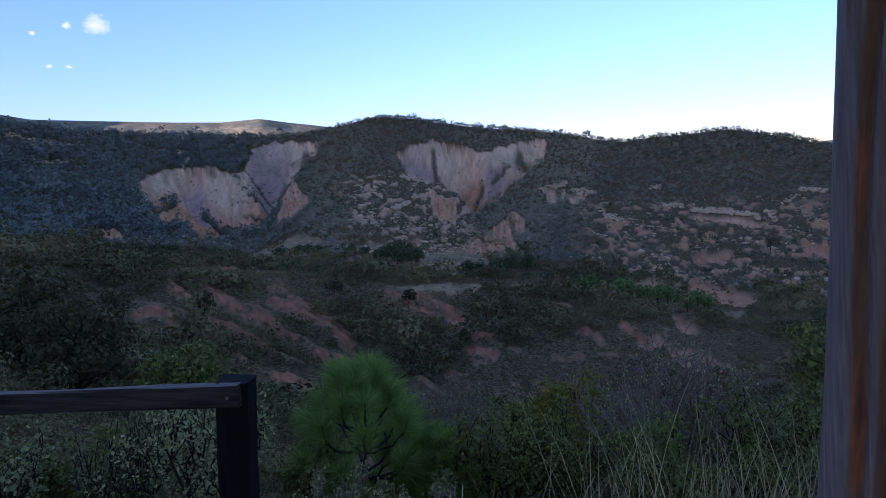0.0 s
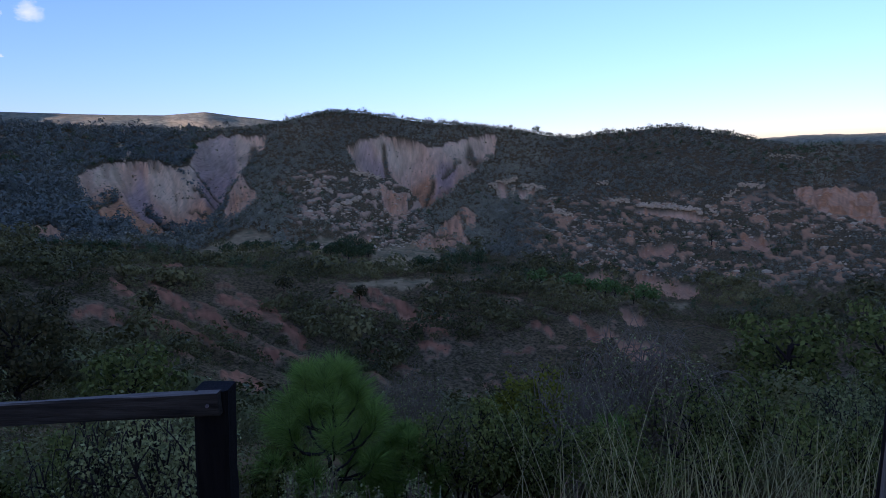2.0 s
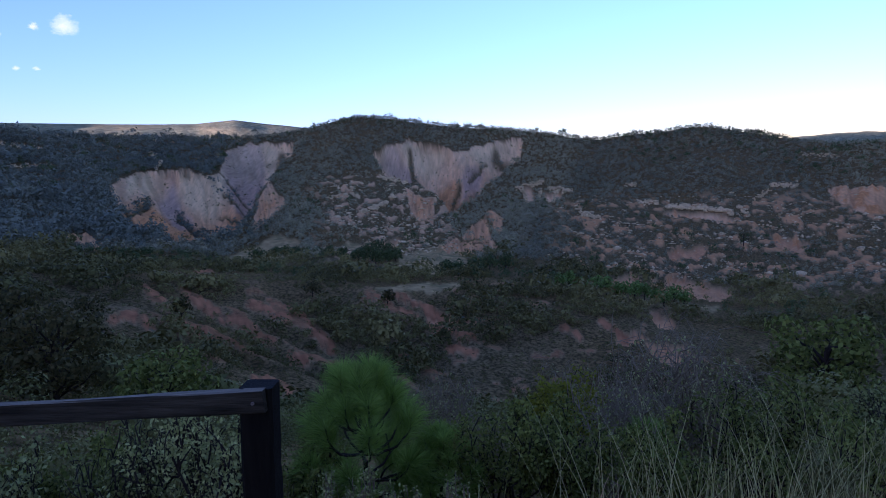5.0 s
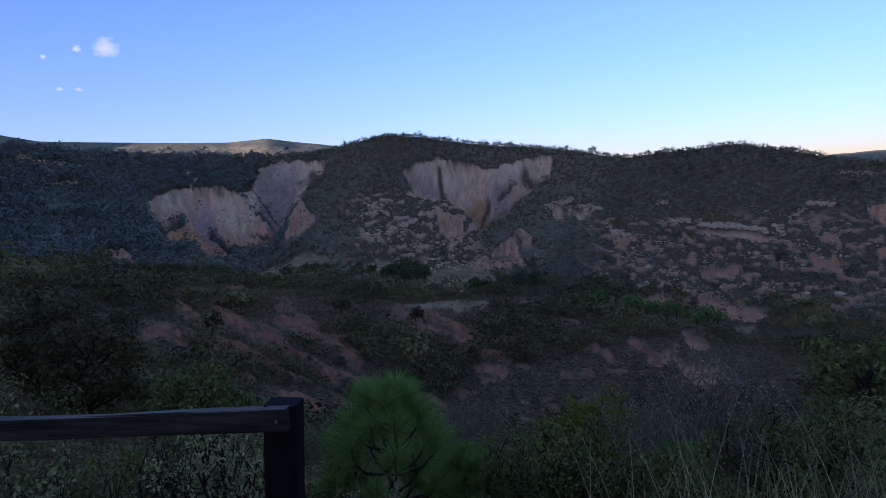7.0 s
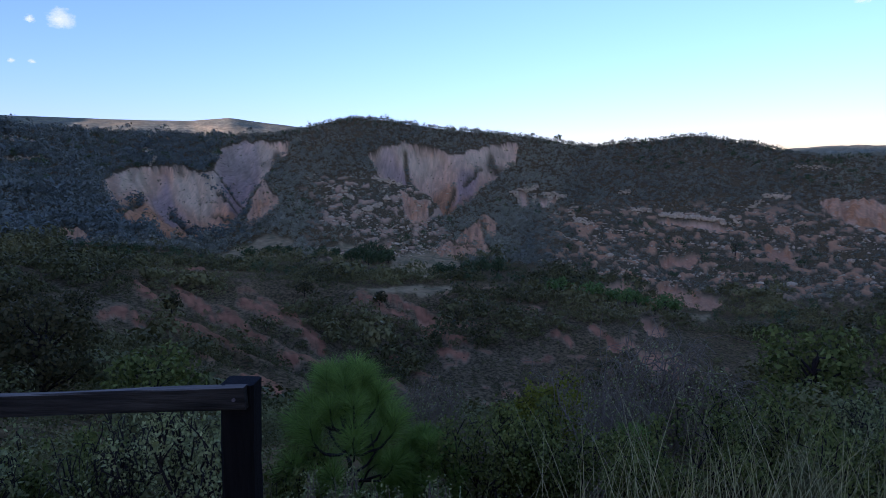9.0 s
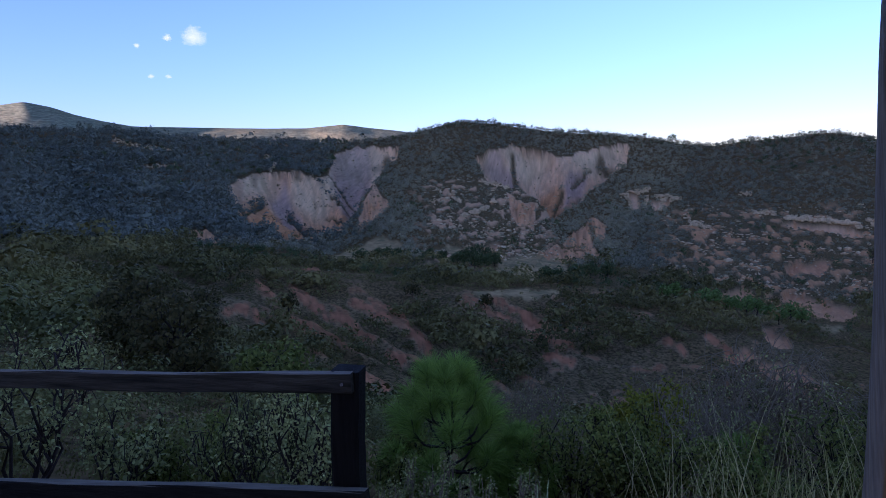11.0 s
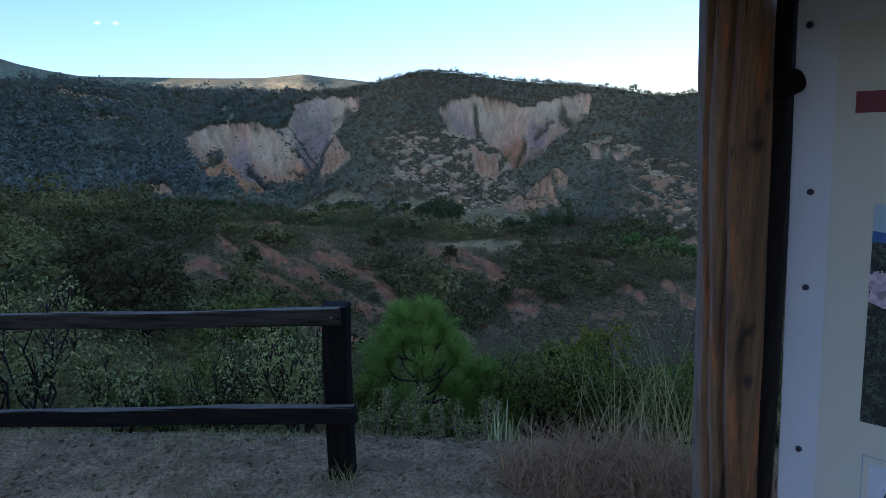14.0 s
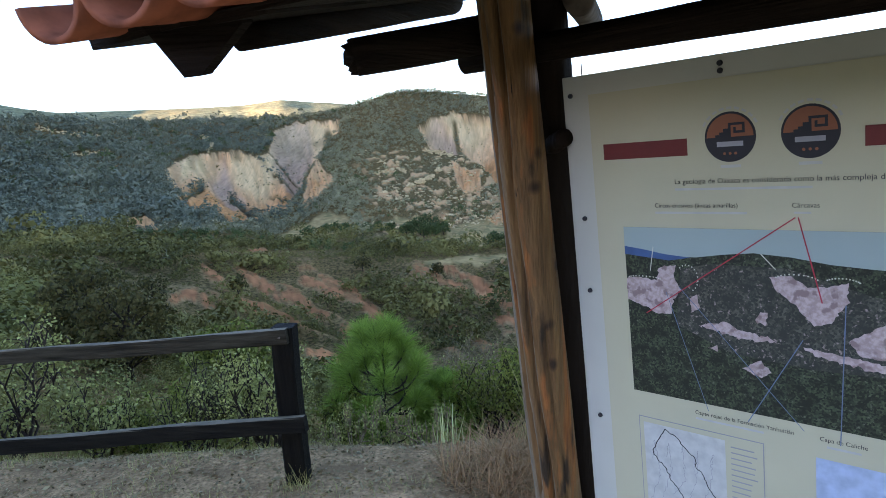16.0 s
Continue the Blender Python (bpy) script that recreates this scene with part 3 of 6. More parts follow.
meadow = np.maximum(meadow, far_land * (0.2 + 0.6 * soft(fbm(X / 28, Y / 28, 5), 0.4, 0.6)) * (1 - 0.6 * soft(fbm(X / 190 + 5, Y / 190, 4), 0.5, 0.62)) * (1 - 0.6 * soft(A, -36, -40)) * 1.4)
meadow = np.clip(meadow, 0, 1)
salmon = soft(RISE, 0.04, -0.055) * np.maximum(soft(bowls, 0.1, 0.4), 0.6 * flanks) + 0.5 * cuts * soft(RISE, -0.05, -0.09) + 0.75 * scrap_bare * soft(A, -2, 8) + 0.25 * scrap_bare + 0.5 * (fbm(A * 0.5, RISE * 55, 3) - 0.5) * bowls
salmon = np.maximum(salmon, orange_bed * 0.9)
red = 1.3 * np.maximum(soft(spur_bare, 0, 0.5), soft(mid_bare, 0, 0.5) * 0.8) + 0.35 * bowls * soft(RISE, -0.04, -0.07) * soft(fbm(A * 0.9, RISE * 70, 3), 0.4, 0.6)
red = np.maximum(red, cuts * soft(RISE, -0.07, -0.11) * 0.4) * (0.8 + 0.5 * (fbm(A * 0.6, RISE * 60, 3) - 0.3))
near = (1 - soft(R, 7, 11)) * (1 - 0.92 * soft(Y, 4.25, 4.9))
path = 1 - soft(Y + 0.5 * (fbm(X * 2, Y * 2, 3) - 0.5) + 0.25 * np.clip(X + 0.3, 0, 2), 3.05, 3.45)
Z += near * ((fbm(X * 1.5, Y * 1.5, 4) - 0.5) * 0.05 + (fbm(X * 9, Y * 9, 3) - 0.5) * 0.02 * (1 - path * 0.6))

NR, NA = A.shape
index = np.arange(NR * NA).reshape(NR, NA)
turn = np.roll(index, -1, axis=1)
quads = np.stack([index[:-1], turn[:-1], turn[1:], index[1:]], axis=-1).reshape(-1, 4)[:, ::-1]
land = mesh_object("ground", np.stack([X, Y, Z], -1).reshape(-1, 3), quads, GROUND, smooth=True)
tagged(land, "eroded valley land of scrub, pale clay bowls and red gullies", "ground", kind="structure")
for name, value in (("bare", bare), ("red", np.clip(red, 0, 1)), ("salmon", np.clip(salmon, 0, 1)), ("meadow", meadow), ("far", far_land * (1 - 0.3 * meadow)), ("near", near), ("path", np.clip(path, 0, 1)), ("rim", rim), ("greyed", greyed)):
    land.data.attributes.new(name, "FLOAT", "POINT").data.foreach_set("value", value.astype(np.float32).ravel())

LOG_R = np.log(rr)


def on_land(x, y, field=Z):
    """The land's height (or another field of it) at world places."""
    x, y = np.atleast_1d(np.asarray(x, float)), np.atleast_1d(np.asarray(y, float))
    r = np.maximum(np.hypot(x - STATION[0], y - STATION[1]), 0.06)
    b = np.degrees(np.arctan2(x - STATION[0], y - STATION[1]))
    i = np.clip(np.interp(np.log(r), LOG_R, np.arange(NR)), 0, NR - 1.001)
    j = np.clip(np.interp(b, az, np.arange(NA)), 0, NA - 1.001)
    i0, j0 = i.astype(int), j.astype(int)
    fi, fj = i - i0, j - j0
    return ((field[i0, j0] * (1 - fj) + field[i0, j0 + 1] * fj) * (1 - fi) + (field[i0 + 1, j0] * (1 - fj) + field[i0 + 1, j0 + 1] * fj) * fi)


def ground_at(x, y):
    return float(on_land(x, y)[0])


# ---- plants in masses ----
RNG = np.random.RandomState(11)


def leaf_quads(centres, sizes, rng, flat=0.0, long=1.5):
    """A small four-cornered leaf or spray at each centre, turned at random."""
    n = len(centres)
    a = rng.normal(size=(n, 3))
    a[:, 2] *= 1 - flat
    a /= np.linalg.norm(a, axis=1, keepdims=True)
    b = np.cross(a, rng.normal(size=(n, 3)))
    b /= np.linalg.norm(b, axis=1, keepdims=True) + 1e-9
    s = np.asarray(sizes).reshape(-1, 1)
    v = np.stack([centres - a * s * long * 0.5, centres + b * s * 0.5 - a * s * 0.1, centres + a * s * long * 0.5, centres - b * s * 0.5 - a * s * 0.1], axis=1)
    return v.reshape(-1, 3), np.arange(n * 4).reshape(n, 4)


def facing_quads(centres, sizes, normals, rng, long=1.4):
    """A small four-cornered spray at each centre, lying across its normal."""
    n = len(centres)
    normals = normals / (np.linalg.norm(normals, axis=1, keepdims=True) + 1e-9)
    a = np.cross(normals, rng.normal(size=(n, 3)))
    a /= np.linalg.norm(a, axis=1, keepdims=True) + 1e-9
    b = np.cross(normals, a)
    s = np.asarray(sizes).reshape(-1, 1)
    v = np.stack([centres - a * s * long * 0.5, centres + b * s * 0.5 - a * s * 0.1, centres + a * s * long * 0.5, centres - b * s * 0.5 - a * s * 0.1], axis=1)
    return v.reshape(-1, 3), np.arange(n * 4).reshape(n, 4)


def facing_sprays(centres, sizes, normals, rng):
    """A small three-cornered spray at each centre, lying across its normal."""
    n = len(centres)
    normals = normals / (np.linalg.norm(normals, axis=1, keepdims=True) + 1e-9)
    a = np.cross(normals, rng.normal(size=(n, 3)))
    a /= np.linalg.norm(a, axis=1, keepdims=True) + 1e-9
    b = np.cross(normals, a)
    s = np.asarray(sizes).reshape(-1, 1)
    v = np.stack([centres - a * s * 0.6, centres + a * s * 0.4 + b * s * 0.45, centres + a * s * 0.4 - b * s * 0.45], axis=1)
    return v.reshape(-1, 3), np.arange(n * 3).reshape(n, 3)


def r_of(x, y):
    return np.hypot(x - STATION[0], y - STATION[1])


def crowns(x, y, heights, widths, sprays, rng, spray=0.35, lift=0.45, peak=0.0):
    """Leaf sprays of many crowns at once: uneven domes with gaps. peak: 1 narrows them upwards like conifers."""
    n = len(x)
    z0 = on_land(x, y)
    lobes = 5
    heart = rng.normal(size=(n, lobes, 3)) * [0.42, 0.42, 0.3]
    pick = heart[np.arange(n)[:, None], rng.randint(0, lobes, (n, sprays))]
    d = rng.normal(size=(n, sprays, 3))
    d /= np.linalg.norm(d, axis=2, keepdims=True)
    d[:, :, 2] = np.where(d[:, :, 2] < -0.35, -d[:, :, 2], d[:, :, 2])
    out = pick + d * rng.uniform(0.4, 0.68, size=(n, sprays, 1))
    hz = lift + 0.5 * out[:, :, 2]
    narrow = 1 - peak * np.clip(hz, 0, 1) * 0.85
    c = np.empty((n, sprays, 3))
    c[:, :, 0] = x[:, None] + out[:, :, 0] * widths[:, None] * 0.5 * narrow
    c[:, :, 1] = y[:, None] + out[:, :, 1] * widths[:, None] * 0.5 * narrow
    c[:, :, 2] = z0[:, None] + np.maximum(hz, 0.02) * heights[:, None]
    sizes = (widths[:, None] * spray * rng.uniform(0.6, 1.3, size=(n, sprays))).ravel()
    aim = d + 0.4 * out + rng.normal(0, 0.3, size=d.shape)
    v, f = facing_sprays(c.reshape(-1, 3), sizes, aim.reshape(-1, 3), rng)
    patch = soft(fbm(x / (8 + r_of(x, y) * 0.09), y / (8 + r_of(x, y) * 0.09), 3), 0.35, 0.65)
    tint = np.repeat(np.clip(rng.beta(1.2, 2.2, n) * 0.6 + patch * 0.45 - 0.05, 0, 1), sprays * 3)
    return v, f, tint


def strewn(count, low, high, from_az, to_az, rng, avoid=0.9):
    """Places strewn evenly over the view between two distances, off the bare ground."""
    b = rng.uniform(from_az, to_az, count * 3)
    ring = rng.uniform(np.interp(math.log(low), LOG_R, np.arange(NR)), np.interp(math.log(high), LOG_R, np.arange(NR)), count * 3)
    r = np.exp(np.interp(ring, np.arange(NR), LOG_R))
    x, y = STATION[0] + r * np.sin(np.radians(b)), STATION[1] + r * np.cos(np.radians(b))
    open_ground = np.maximum(on_land(x, y, bare), on_land(x, y, np.maximum(meadow, clearing * soft(R, 180, 230) * (1 - soft(R, 600, 700)))))
    keep = rng.rand(count * 3) > np.clip(open_ground * 1.5, 0, 1) * avoid + 0.02
    return x[keep][:count], y[keep][:count], r[keep][:count], b[keep][:count]


LEDGES = [([(4.1, -.028), (4.6, -.024), (5.5, -.022), (6.3, -.019)], 1.4), ([(4.6, -.028), (4.9, -.043)], 1.2), ([(6.2, -.029), (6, -.046)], 1.1), ([(7, -.027), (7.4, -.032), (8.6, -.032)], 1.5),
          ([(7.4, -.034), (7.2, -.049)], 1.1), ([(9.1, -.055), (9.7, -.067), (11.1, -.073)], 0.9), ([(13.2, -.027), (14, -.026)], 1.0), ([(14.1, -.049), (14.7, -.053), (15.8, -.052)], 1.1),
          ([(16.3, -.06), (18, -.0605), (19.6, -.064), (20.9, -.0665), (21.3, -.074)], 1.5), ([(21.7, -.059), (22.6, -.074)], 1.0), ([(24.2, -.033), (25.9, -.035)], 1.5), ([(22.9, -.051), (24, -.04)], 0.8),
          ([(-37.1, .069), (-35.4, .062), (-34.4, .057), (-32.9, .053)], 1.0), ([(-35.2, .033), (-32.7, .034)], 0.8), ([(-35.7, .001), (-35.3, -.005)], 1.2), ([(-9.3, -.05), (-8.3, -.046), (-7.1, -.039)], 1.2),
          ([(-7.7, .001), (-6.5, -.005), (-5.3, -.01)], 1.1), ([(-25.8, .044), (-25, .034), (-25.6, .024)], 1.5), ([(-12, -.028), (-11, -.026)], 0.9), ([(-10.2, -.02), (-9.4, -.03)], 0.9), ([(26.2, .008), (28.6, .002)], 0.8)]


def far_scrub():
    rng = np.random.RandomState(21)
    x, y, r, b = strewn(26000, 400, 985, -54, 38, rng, 0.985)
    stony = np.maximum(on_land(x, y, middle), on_land(x, y, east * where_low))
    kept = rng.rand(len(x)) > stony * 0.6
    x, y, r, b = x[kept], y[kept], r[kept], b[kept]
    rise = (on_land(x, y) - EYE) / r
    for pts, _ in LEDGES:
        for (b0, h0), (b1, h1) in zip(pts, pts[1:]):
            u = np.clip((b - b0) / (b1 - b0 + 1e-9), 0, 1)
            near_ledge = (np.abs(b - (b0 + (b1 - b0) * u)) < 0.25) & (np.abs(rise + 0.0025 - (h0 + (h1 - h0) * u)) < 0.0035)
            kept = ~near_ledge | (rng.rand(len(x)) < 0.12)
            x, y, r, b, rise = x[kept], y[kept], r[kept], b[kept], rise[kept]
    clump = fbm(x / 45, y / 45, 3)
    size = rng.gamma(6, 0.55, len(x)) * (0.65 + 0.8 * clump) + 0.8
    size = size * (1 - 0.42 * np.maximum(on_land(x, y, middle), on_land(x, y, east * where_low)))
    upper = on_land(x, y, RISE) > 0.03
    size = np.where(upper, size * 1.15, size)
    woody = rng.rand(len(x)) < soft(b, -16, -24) * soft(on_land(x, y, RISE), -0.09, -0.05)
    for name, kept, mat, swell, label, kind_of in (("hillside_scrub", ~woody, FAR_LEAF, 1.0, "grey-green dry scrub covering the far hillside", "scrub"),
                                                   ("hillside_wood", woody, HAZY_WOOD_LEAF, 1.5, "wood on the flank of the far hill, tinted dark and blue for haze and shade", "wood")):
        w = size[kept] * swell
        v, f, t = crowns(x[kept], y[kept], w * rng.uniform(0.75, 1.15, len(w)), w, 40, rng, 0.175, 0.42)
        tagged(mesh_object(name, v, f, mat, tint=t), label, kind_of, kind="stuff")
    # Pale stones break through the scrub.
    n = 10000
    x, y, r, b = strewn(n, 420, 800, -30, 36, rng, 0.0)
    stony = np.maximum(np.maximum(on_land(x, y, middle), on_land(x, y, east)) * on_land(x, y, where_low), on_land(x, y, scrap_bare))
    kept = rng.rand(len(x)) < stony * soft(fbm(x / 22, y / 22, 3), 0.42, 0.62)
    x, y = x[kept], y[kept]
    s = 0.24 + rng.gamma(1.4, 0.3, len(x))
    ico = np.array([(0, 0, 1), (.9, 0, .35), (.28, .85, .45), (-.72, .53, .3), (-.72, -.53, .45), (.28, -.85, .4), (.9, .3, -.5), (-.8, .2, -.5), (.2, -.9, -.5)])
    tri = np.array([(0, 1, 2), (0, 2, 3), (0, 3, 4), (0, 4, 5), (0, 5, 1), (1, 6, 2), (2, 6, 7), (2, 7, 3), (3, 7, 4), (4, 7, 8), (4, 8, 5), (5, 8, 1), (1, 8, 6)])
    v = ico[None] * rng.uniform(0.6, 1.3, (len(x), 9, 3)) * s[:, None, None] * rng.uniform(0.6, 1.6, (len(x), 1, 3)) * [1.2, 1.0, 0.6] + np.stack([x, y, on_land(x, y) + s * 0.35], -1)[:, None]
    ob = mesh_object("hillside_stones", v.reshape(-1, 3), (tri[None] + (np.arange(len(x)) * 9)[:, None, None]).reshape(-1, 3), PALE_ROCK)
    tagged(ob, "pale outcropping stones among the scrub of the hillside", "stones", kind="stuff")
    # Pines stand along the crest.
    b = rng.uniform(-30, 31, 1700)
    r = 940 + rng.normal(0, 16, 1700)
    x, y = STATION[0] + r * np.sin(np.radians(b)), STATION[1] + r * np.cos(np.radians(b))
    h = rng.uniform(2.8, 6.2, 1700) * (0.55 + 0.8 * fbm(b / 3, b * 0, 2))
    v, f, t = crowns(x, y, h, h * 0.62, 34, rng, 0.22, 0.5, 0.7)
    ob = mesh_object("ridge_pines", v, f, GREEN_LEAF, tint=t * 0.5)
    tagged(ob, "dark green pines lining the crest of the hill", "pines", kind="stuff")


def green_scrub():
    rng = np.random.RandomState(23)
    x, y, r, b = strewn(1500, 270, 620, -34, 30, rng, 0.97)
    kept = rng.rand(len(x)) < soft(fbm(x / 38 + 3, y / 38, 3), 0.48, 0.62)
    x, y = x[kept], y[kept]
    size = 1.5 + rng.gamma(3, 0.7, len(x))
    v, f, t = crowns(x, y, size * rng.uniform(0.8, 1.2, len(x)), size, 70, rng, 0.16, 0.45)
    x, y, r, b = strewn(1800, 600, 940, -50, 32, rng, 0.97)
    kept = rng.rand(len(x)) < soft(fbm(x / 60 + 8, y / 60, 3), 0.46, 0.6) * np.maximum(soft(b, -14, -20), soft(b, 9, 14) * soft(r, 760, 840))
    x, y = x[kept], y[kept]
    size = 3 + rng.gamma(3, 0.9, len(x))
    v2, f2, t2 = crowns(x, y, size * rng.uniform(0.8, 1.2, len(x)), size, 70, rng, 0.16, 0.45)
    v, f, t = np.concatenate([v, v2]), np.concatenate([f, f2 + len(v)]), np.concatenate([t, t2])
    ob = mesh_object("green_scrub", v, f, GREEN_LEAF, tint=t)
    tagged(ob, "patches of dark green bushes among the dry scrub", "scrub", kind="stuff")


def mid_scrub():
    rng = np.random.RandomState(22)
    x, y, r, b = strewn(10500, 110, 420, -54, 38, rng, 0.93)
    clump = fbm(x / 20, y / 20, 3)
    size = (0.4 + rng.gamma(3, 0.55, len(x))) * (0.4 + 1.5 * soft(clump, 0.38, 0.66)) * (0.6 + r / 400)
    v, f, t = crowns(x, y, size * rng.uniform(0.6, 1.0, len(x)), size, 64, rng, 0.135, 0.42)
    ob = mesh_object("valley_scrub", v, f, MID_LEAF, tint=t)
    tagged(ob, "dark grey-green scrub between the red gullies", "scrub", kind="stuff")
    x, y, r, b = strewn(900, 28, 110, -54, 38, rng, 0.8)
    size = rng.uniform(1.4, 3.4, len(x))
    v, f, t = crowns(x, y, size * rng.uniform(0.7, 1.0, len(x)), size, 260, rng, 0.08, 0.42)
    ob = mesh_object("slope_scrub", v, f, NEAR_LEAF, tint=t)
    tagged(ob, "dense dark scrub on the near slope", "scrub", kind="stuff")
    x, y, r, b = strewn(150, 13, 28, -54, 38, rng, 0.8)
    size = rng.uniform(0.9, 1.8, len(x))
    v, f, t = crowns(x, y, size * rng.uniform(0.7, 1.0, len(x)), size, 800, rng, 0.045, 0.42)
    ob = mesh_object("slope_brush", v, f, NEAR_LEAF, tint=t)
    tagged(ob, "dense dark brush just below the ledge", "scrub", kind="stuff")
    x, y, r, b = strewn(190, 6.6, 13, -56, 40, rng, 0.5)
    x, y = x[y > 6.3], y[y > 6.3]
    size = rng.uniform(0.5, 1.05, len(x))
    v, f, t = crowns(x, y, size * rng.uniform(0.6, 0.9, len(x)), size, 520, rng, 0.045, 0.42)
    tagged(mesh_object("rim_brush", v, f, NEAR_LEAF, tint=t), "low dark brush hanging over the rim of the ledge", "scrub", kind="stuff")


def place_at(b, rise):
    """Where the hillside shows at a bearing and rise: its place on the land."""
    j = np.clip(np.interp(b, az, np.arange(NA)), 0, NA - 1).round().astype(int)
    band = (rr > 380) & (rr < 960)
    seen = (Z[band][:, j] - EYE) / rr[band][:, None]
    hit = np.argmax(seen >= rise, axis=0)
    r = rr[band][hit]
    return STATION[0] + r * np.sin(np.radians(b)), STATION[1] + r * np.cos(np.radians(b))


def ledge_rocks():
    """Pale beds of rock that crop out along the slope, as broken angular slabs."""
    rng = np.random.RandomState(24)
    box = np.array([(-1, -1, -1), (1, -1, -1), (1, 1, -1), (-1, 1, -1), (-1, -1, 1), (1, -1, 1), (1, 1, 1), (-1, 1, 1)]) * 0.5
    quad = np.array([(0, 3, 2, 1), (4, 5, 6, 7), (0, 1, 5, 4), (1, 2, 6, 5), (2, 3, 7, 6), (3, 0, 4, 7)])
    verts = []
    for pts, size in LEDGES:
        pts = np.array(pts)
        run = np.concatenate([[0], np.cumsum(np.hypot(np.diff(pts[:, 0]), np.diff(pts[:, 1]) * 57.3))])
        n = int(run[-1] * 30) + 6
        u = rng.uniform(0, run[-1], n)
        b, rise = np.interp(u, run, pts[:, 0]) + rng.normal(0, 0.08, n), np.interp(u, run, pts[:, 1]) + rng.normal(0, 0.0016, n)
        x, y = place_at(b, rise)
        z = on_land(x, y)
        dims = size * rng.uniform(0.5, 1.0, (n, 1, 1)) * rng.uniform(0.7, 1.3, (n, 1, 3)) * [2.5, 1.8, 1.6]
        turn = rng.uniform(-0.5, 0.5, n) - np.radians(b)
        shape = (box[None] * rng.uniform(0.6, 1.2, (n, 8, 3))) * dims
        cs, sn = np.cos(turn)[:, None], np.sin(turn)[:, None]
        verts.append(np.stack([shape[..., 0] * cs - shape[..., 1] * sn + x[:, None], shape[..., 0] * sn + shape[..., 1] * cs + y[:, None], shape[..., 2] + z[:, None] + size * 0.7], -1).reshape(-1, 3))
    v = np.concatenate(verts)
    f = (quad[None] + (np.arange(len(v) // 8) * 8)[:, None, None]).reshape(-1, 4)
    tagged(mesh_object("rock_ledges", v, f, PALE_ROCK), "pale broken rock beds cropping out of the scrub", "rocks", kind="stuff")


def scar_bushes():
    """Small dark bushes that dot the bare bowls, more of them in the gullies."""
    rng = np.random.RandomState(25)
    x, y, r, b = strewn(9000, 430, 900, -30, 6, rng, 0.0)
    inside_bowl = np.maximum(on_land(x, y, soft(bowls, 0.2, 0.6)), on_land(x, y, flanks))
    kept = rng.rand(len(x)) < inside_bowl * (0.26 + 0.7 * on_land(x, y, np.maximum(gullies, soft(vee, 0.9, 0.99) * 0.6)))
    x, y = x[kept], y[kept]
    size = 0.6 + rng.gamma(2, 0.45, len(x))
    v, f, t = crowns(x, y, size, size, 26, rng, 0.24, 0.4)
    tagged(mesh_object("scar_bushes", v, f, MID_LEAF, tint=t), "small dark bushes dotting the bare clay bowls", "scrub", kind="stuff")


far_scrub()
ledge_rocks()
scar_bushes()
green_scrub()
mid_scrub()


# ---- single trees and shrubs ----
class Twigs:
    """Tapered tubes gathered into one mesh."""

    def __init__(self, sides=4):
        self.sides, self.verts, self.faces, self.count = sides, [], [], 0

    def add(self, pts, r0, r1):
        pts = np.asarray(pts, float)
        n, s = len(pts), self.sides
        way = np.gradient(pts, axis=0)
        way /= np.linalg.norm(way, axis=1, keepdims=True) + 1e-9
        side = np.cross(way, np.array([0.31, 0.17, 0.93]))
        side /= np.linalg.norm(side, axis=1, keepdims=True) + 1e-9
        other = np.cross(way, side)
        turn = np.arange(s) * 2 * math.pi / s
        rad = np.linspace(r0, r1, n)[:, None, None]
        ring = pts[:, None] + rad * (side[:, None] * np.cos(turn)[None, :, None] + other[:, None] * np.sin(turn)[None, :, None])
        i = np.arange(n * s).reshape(n, s) + self.count
        j = np.roll(i, -1, axis=1)
        self.verts.append(ring.reshape(-1, 3))
        self.faces.append(np.stack([i[:-1], j[:-1], j[1:], i[1:]], -1).reshape(-1, 4))
        self.count += n * s

    def link(self, name, material, parent, label="", smooth=True):
        return mesh_object(name, np.concatenate(self.verts), np.concatenate(self.faces), material, parent, label, smooth)


def limb(start, end, bend, rng, n=6):
    """A crooked line from start to end."""
    t = np.linspace(0, 1, n)[:, None]
    pts = np.asarray(start) * (1 - t) + np.asarray(end) * t
    wob = rng.normal(0, bend, (n, 3)) * np.linalg.norm(np.asarray(end) - np.asarray(start))
    wob[0] = wob[-1] = 0
    pts = pts + wob
    pts[:, 2] += (np.sin(t[:, 0] * math.pi) * bend * 1.5)
    return pts


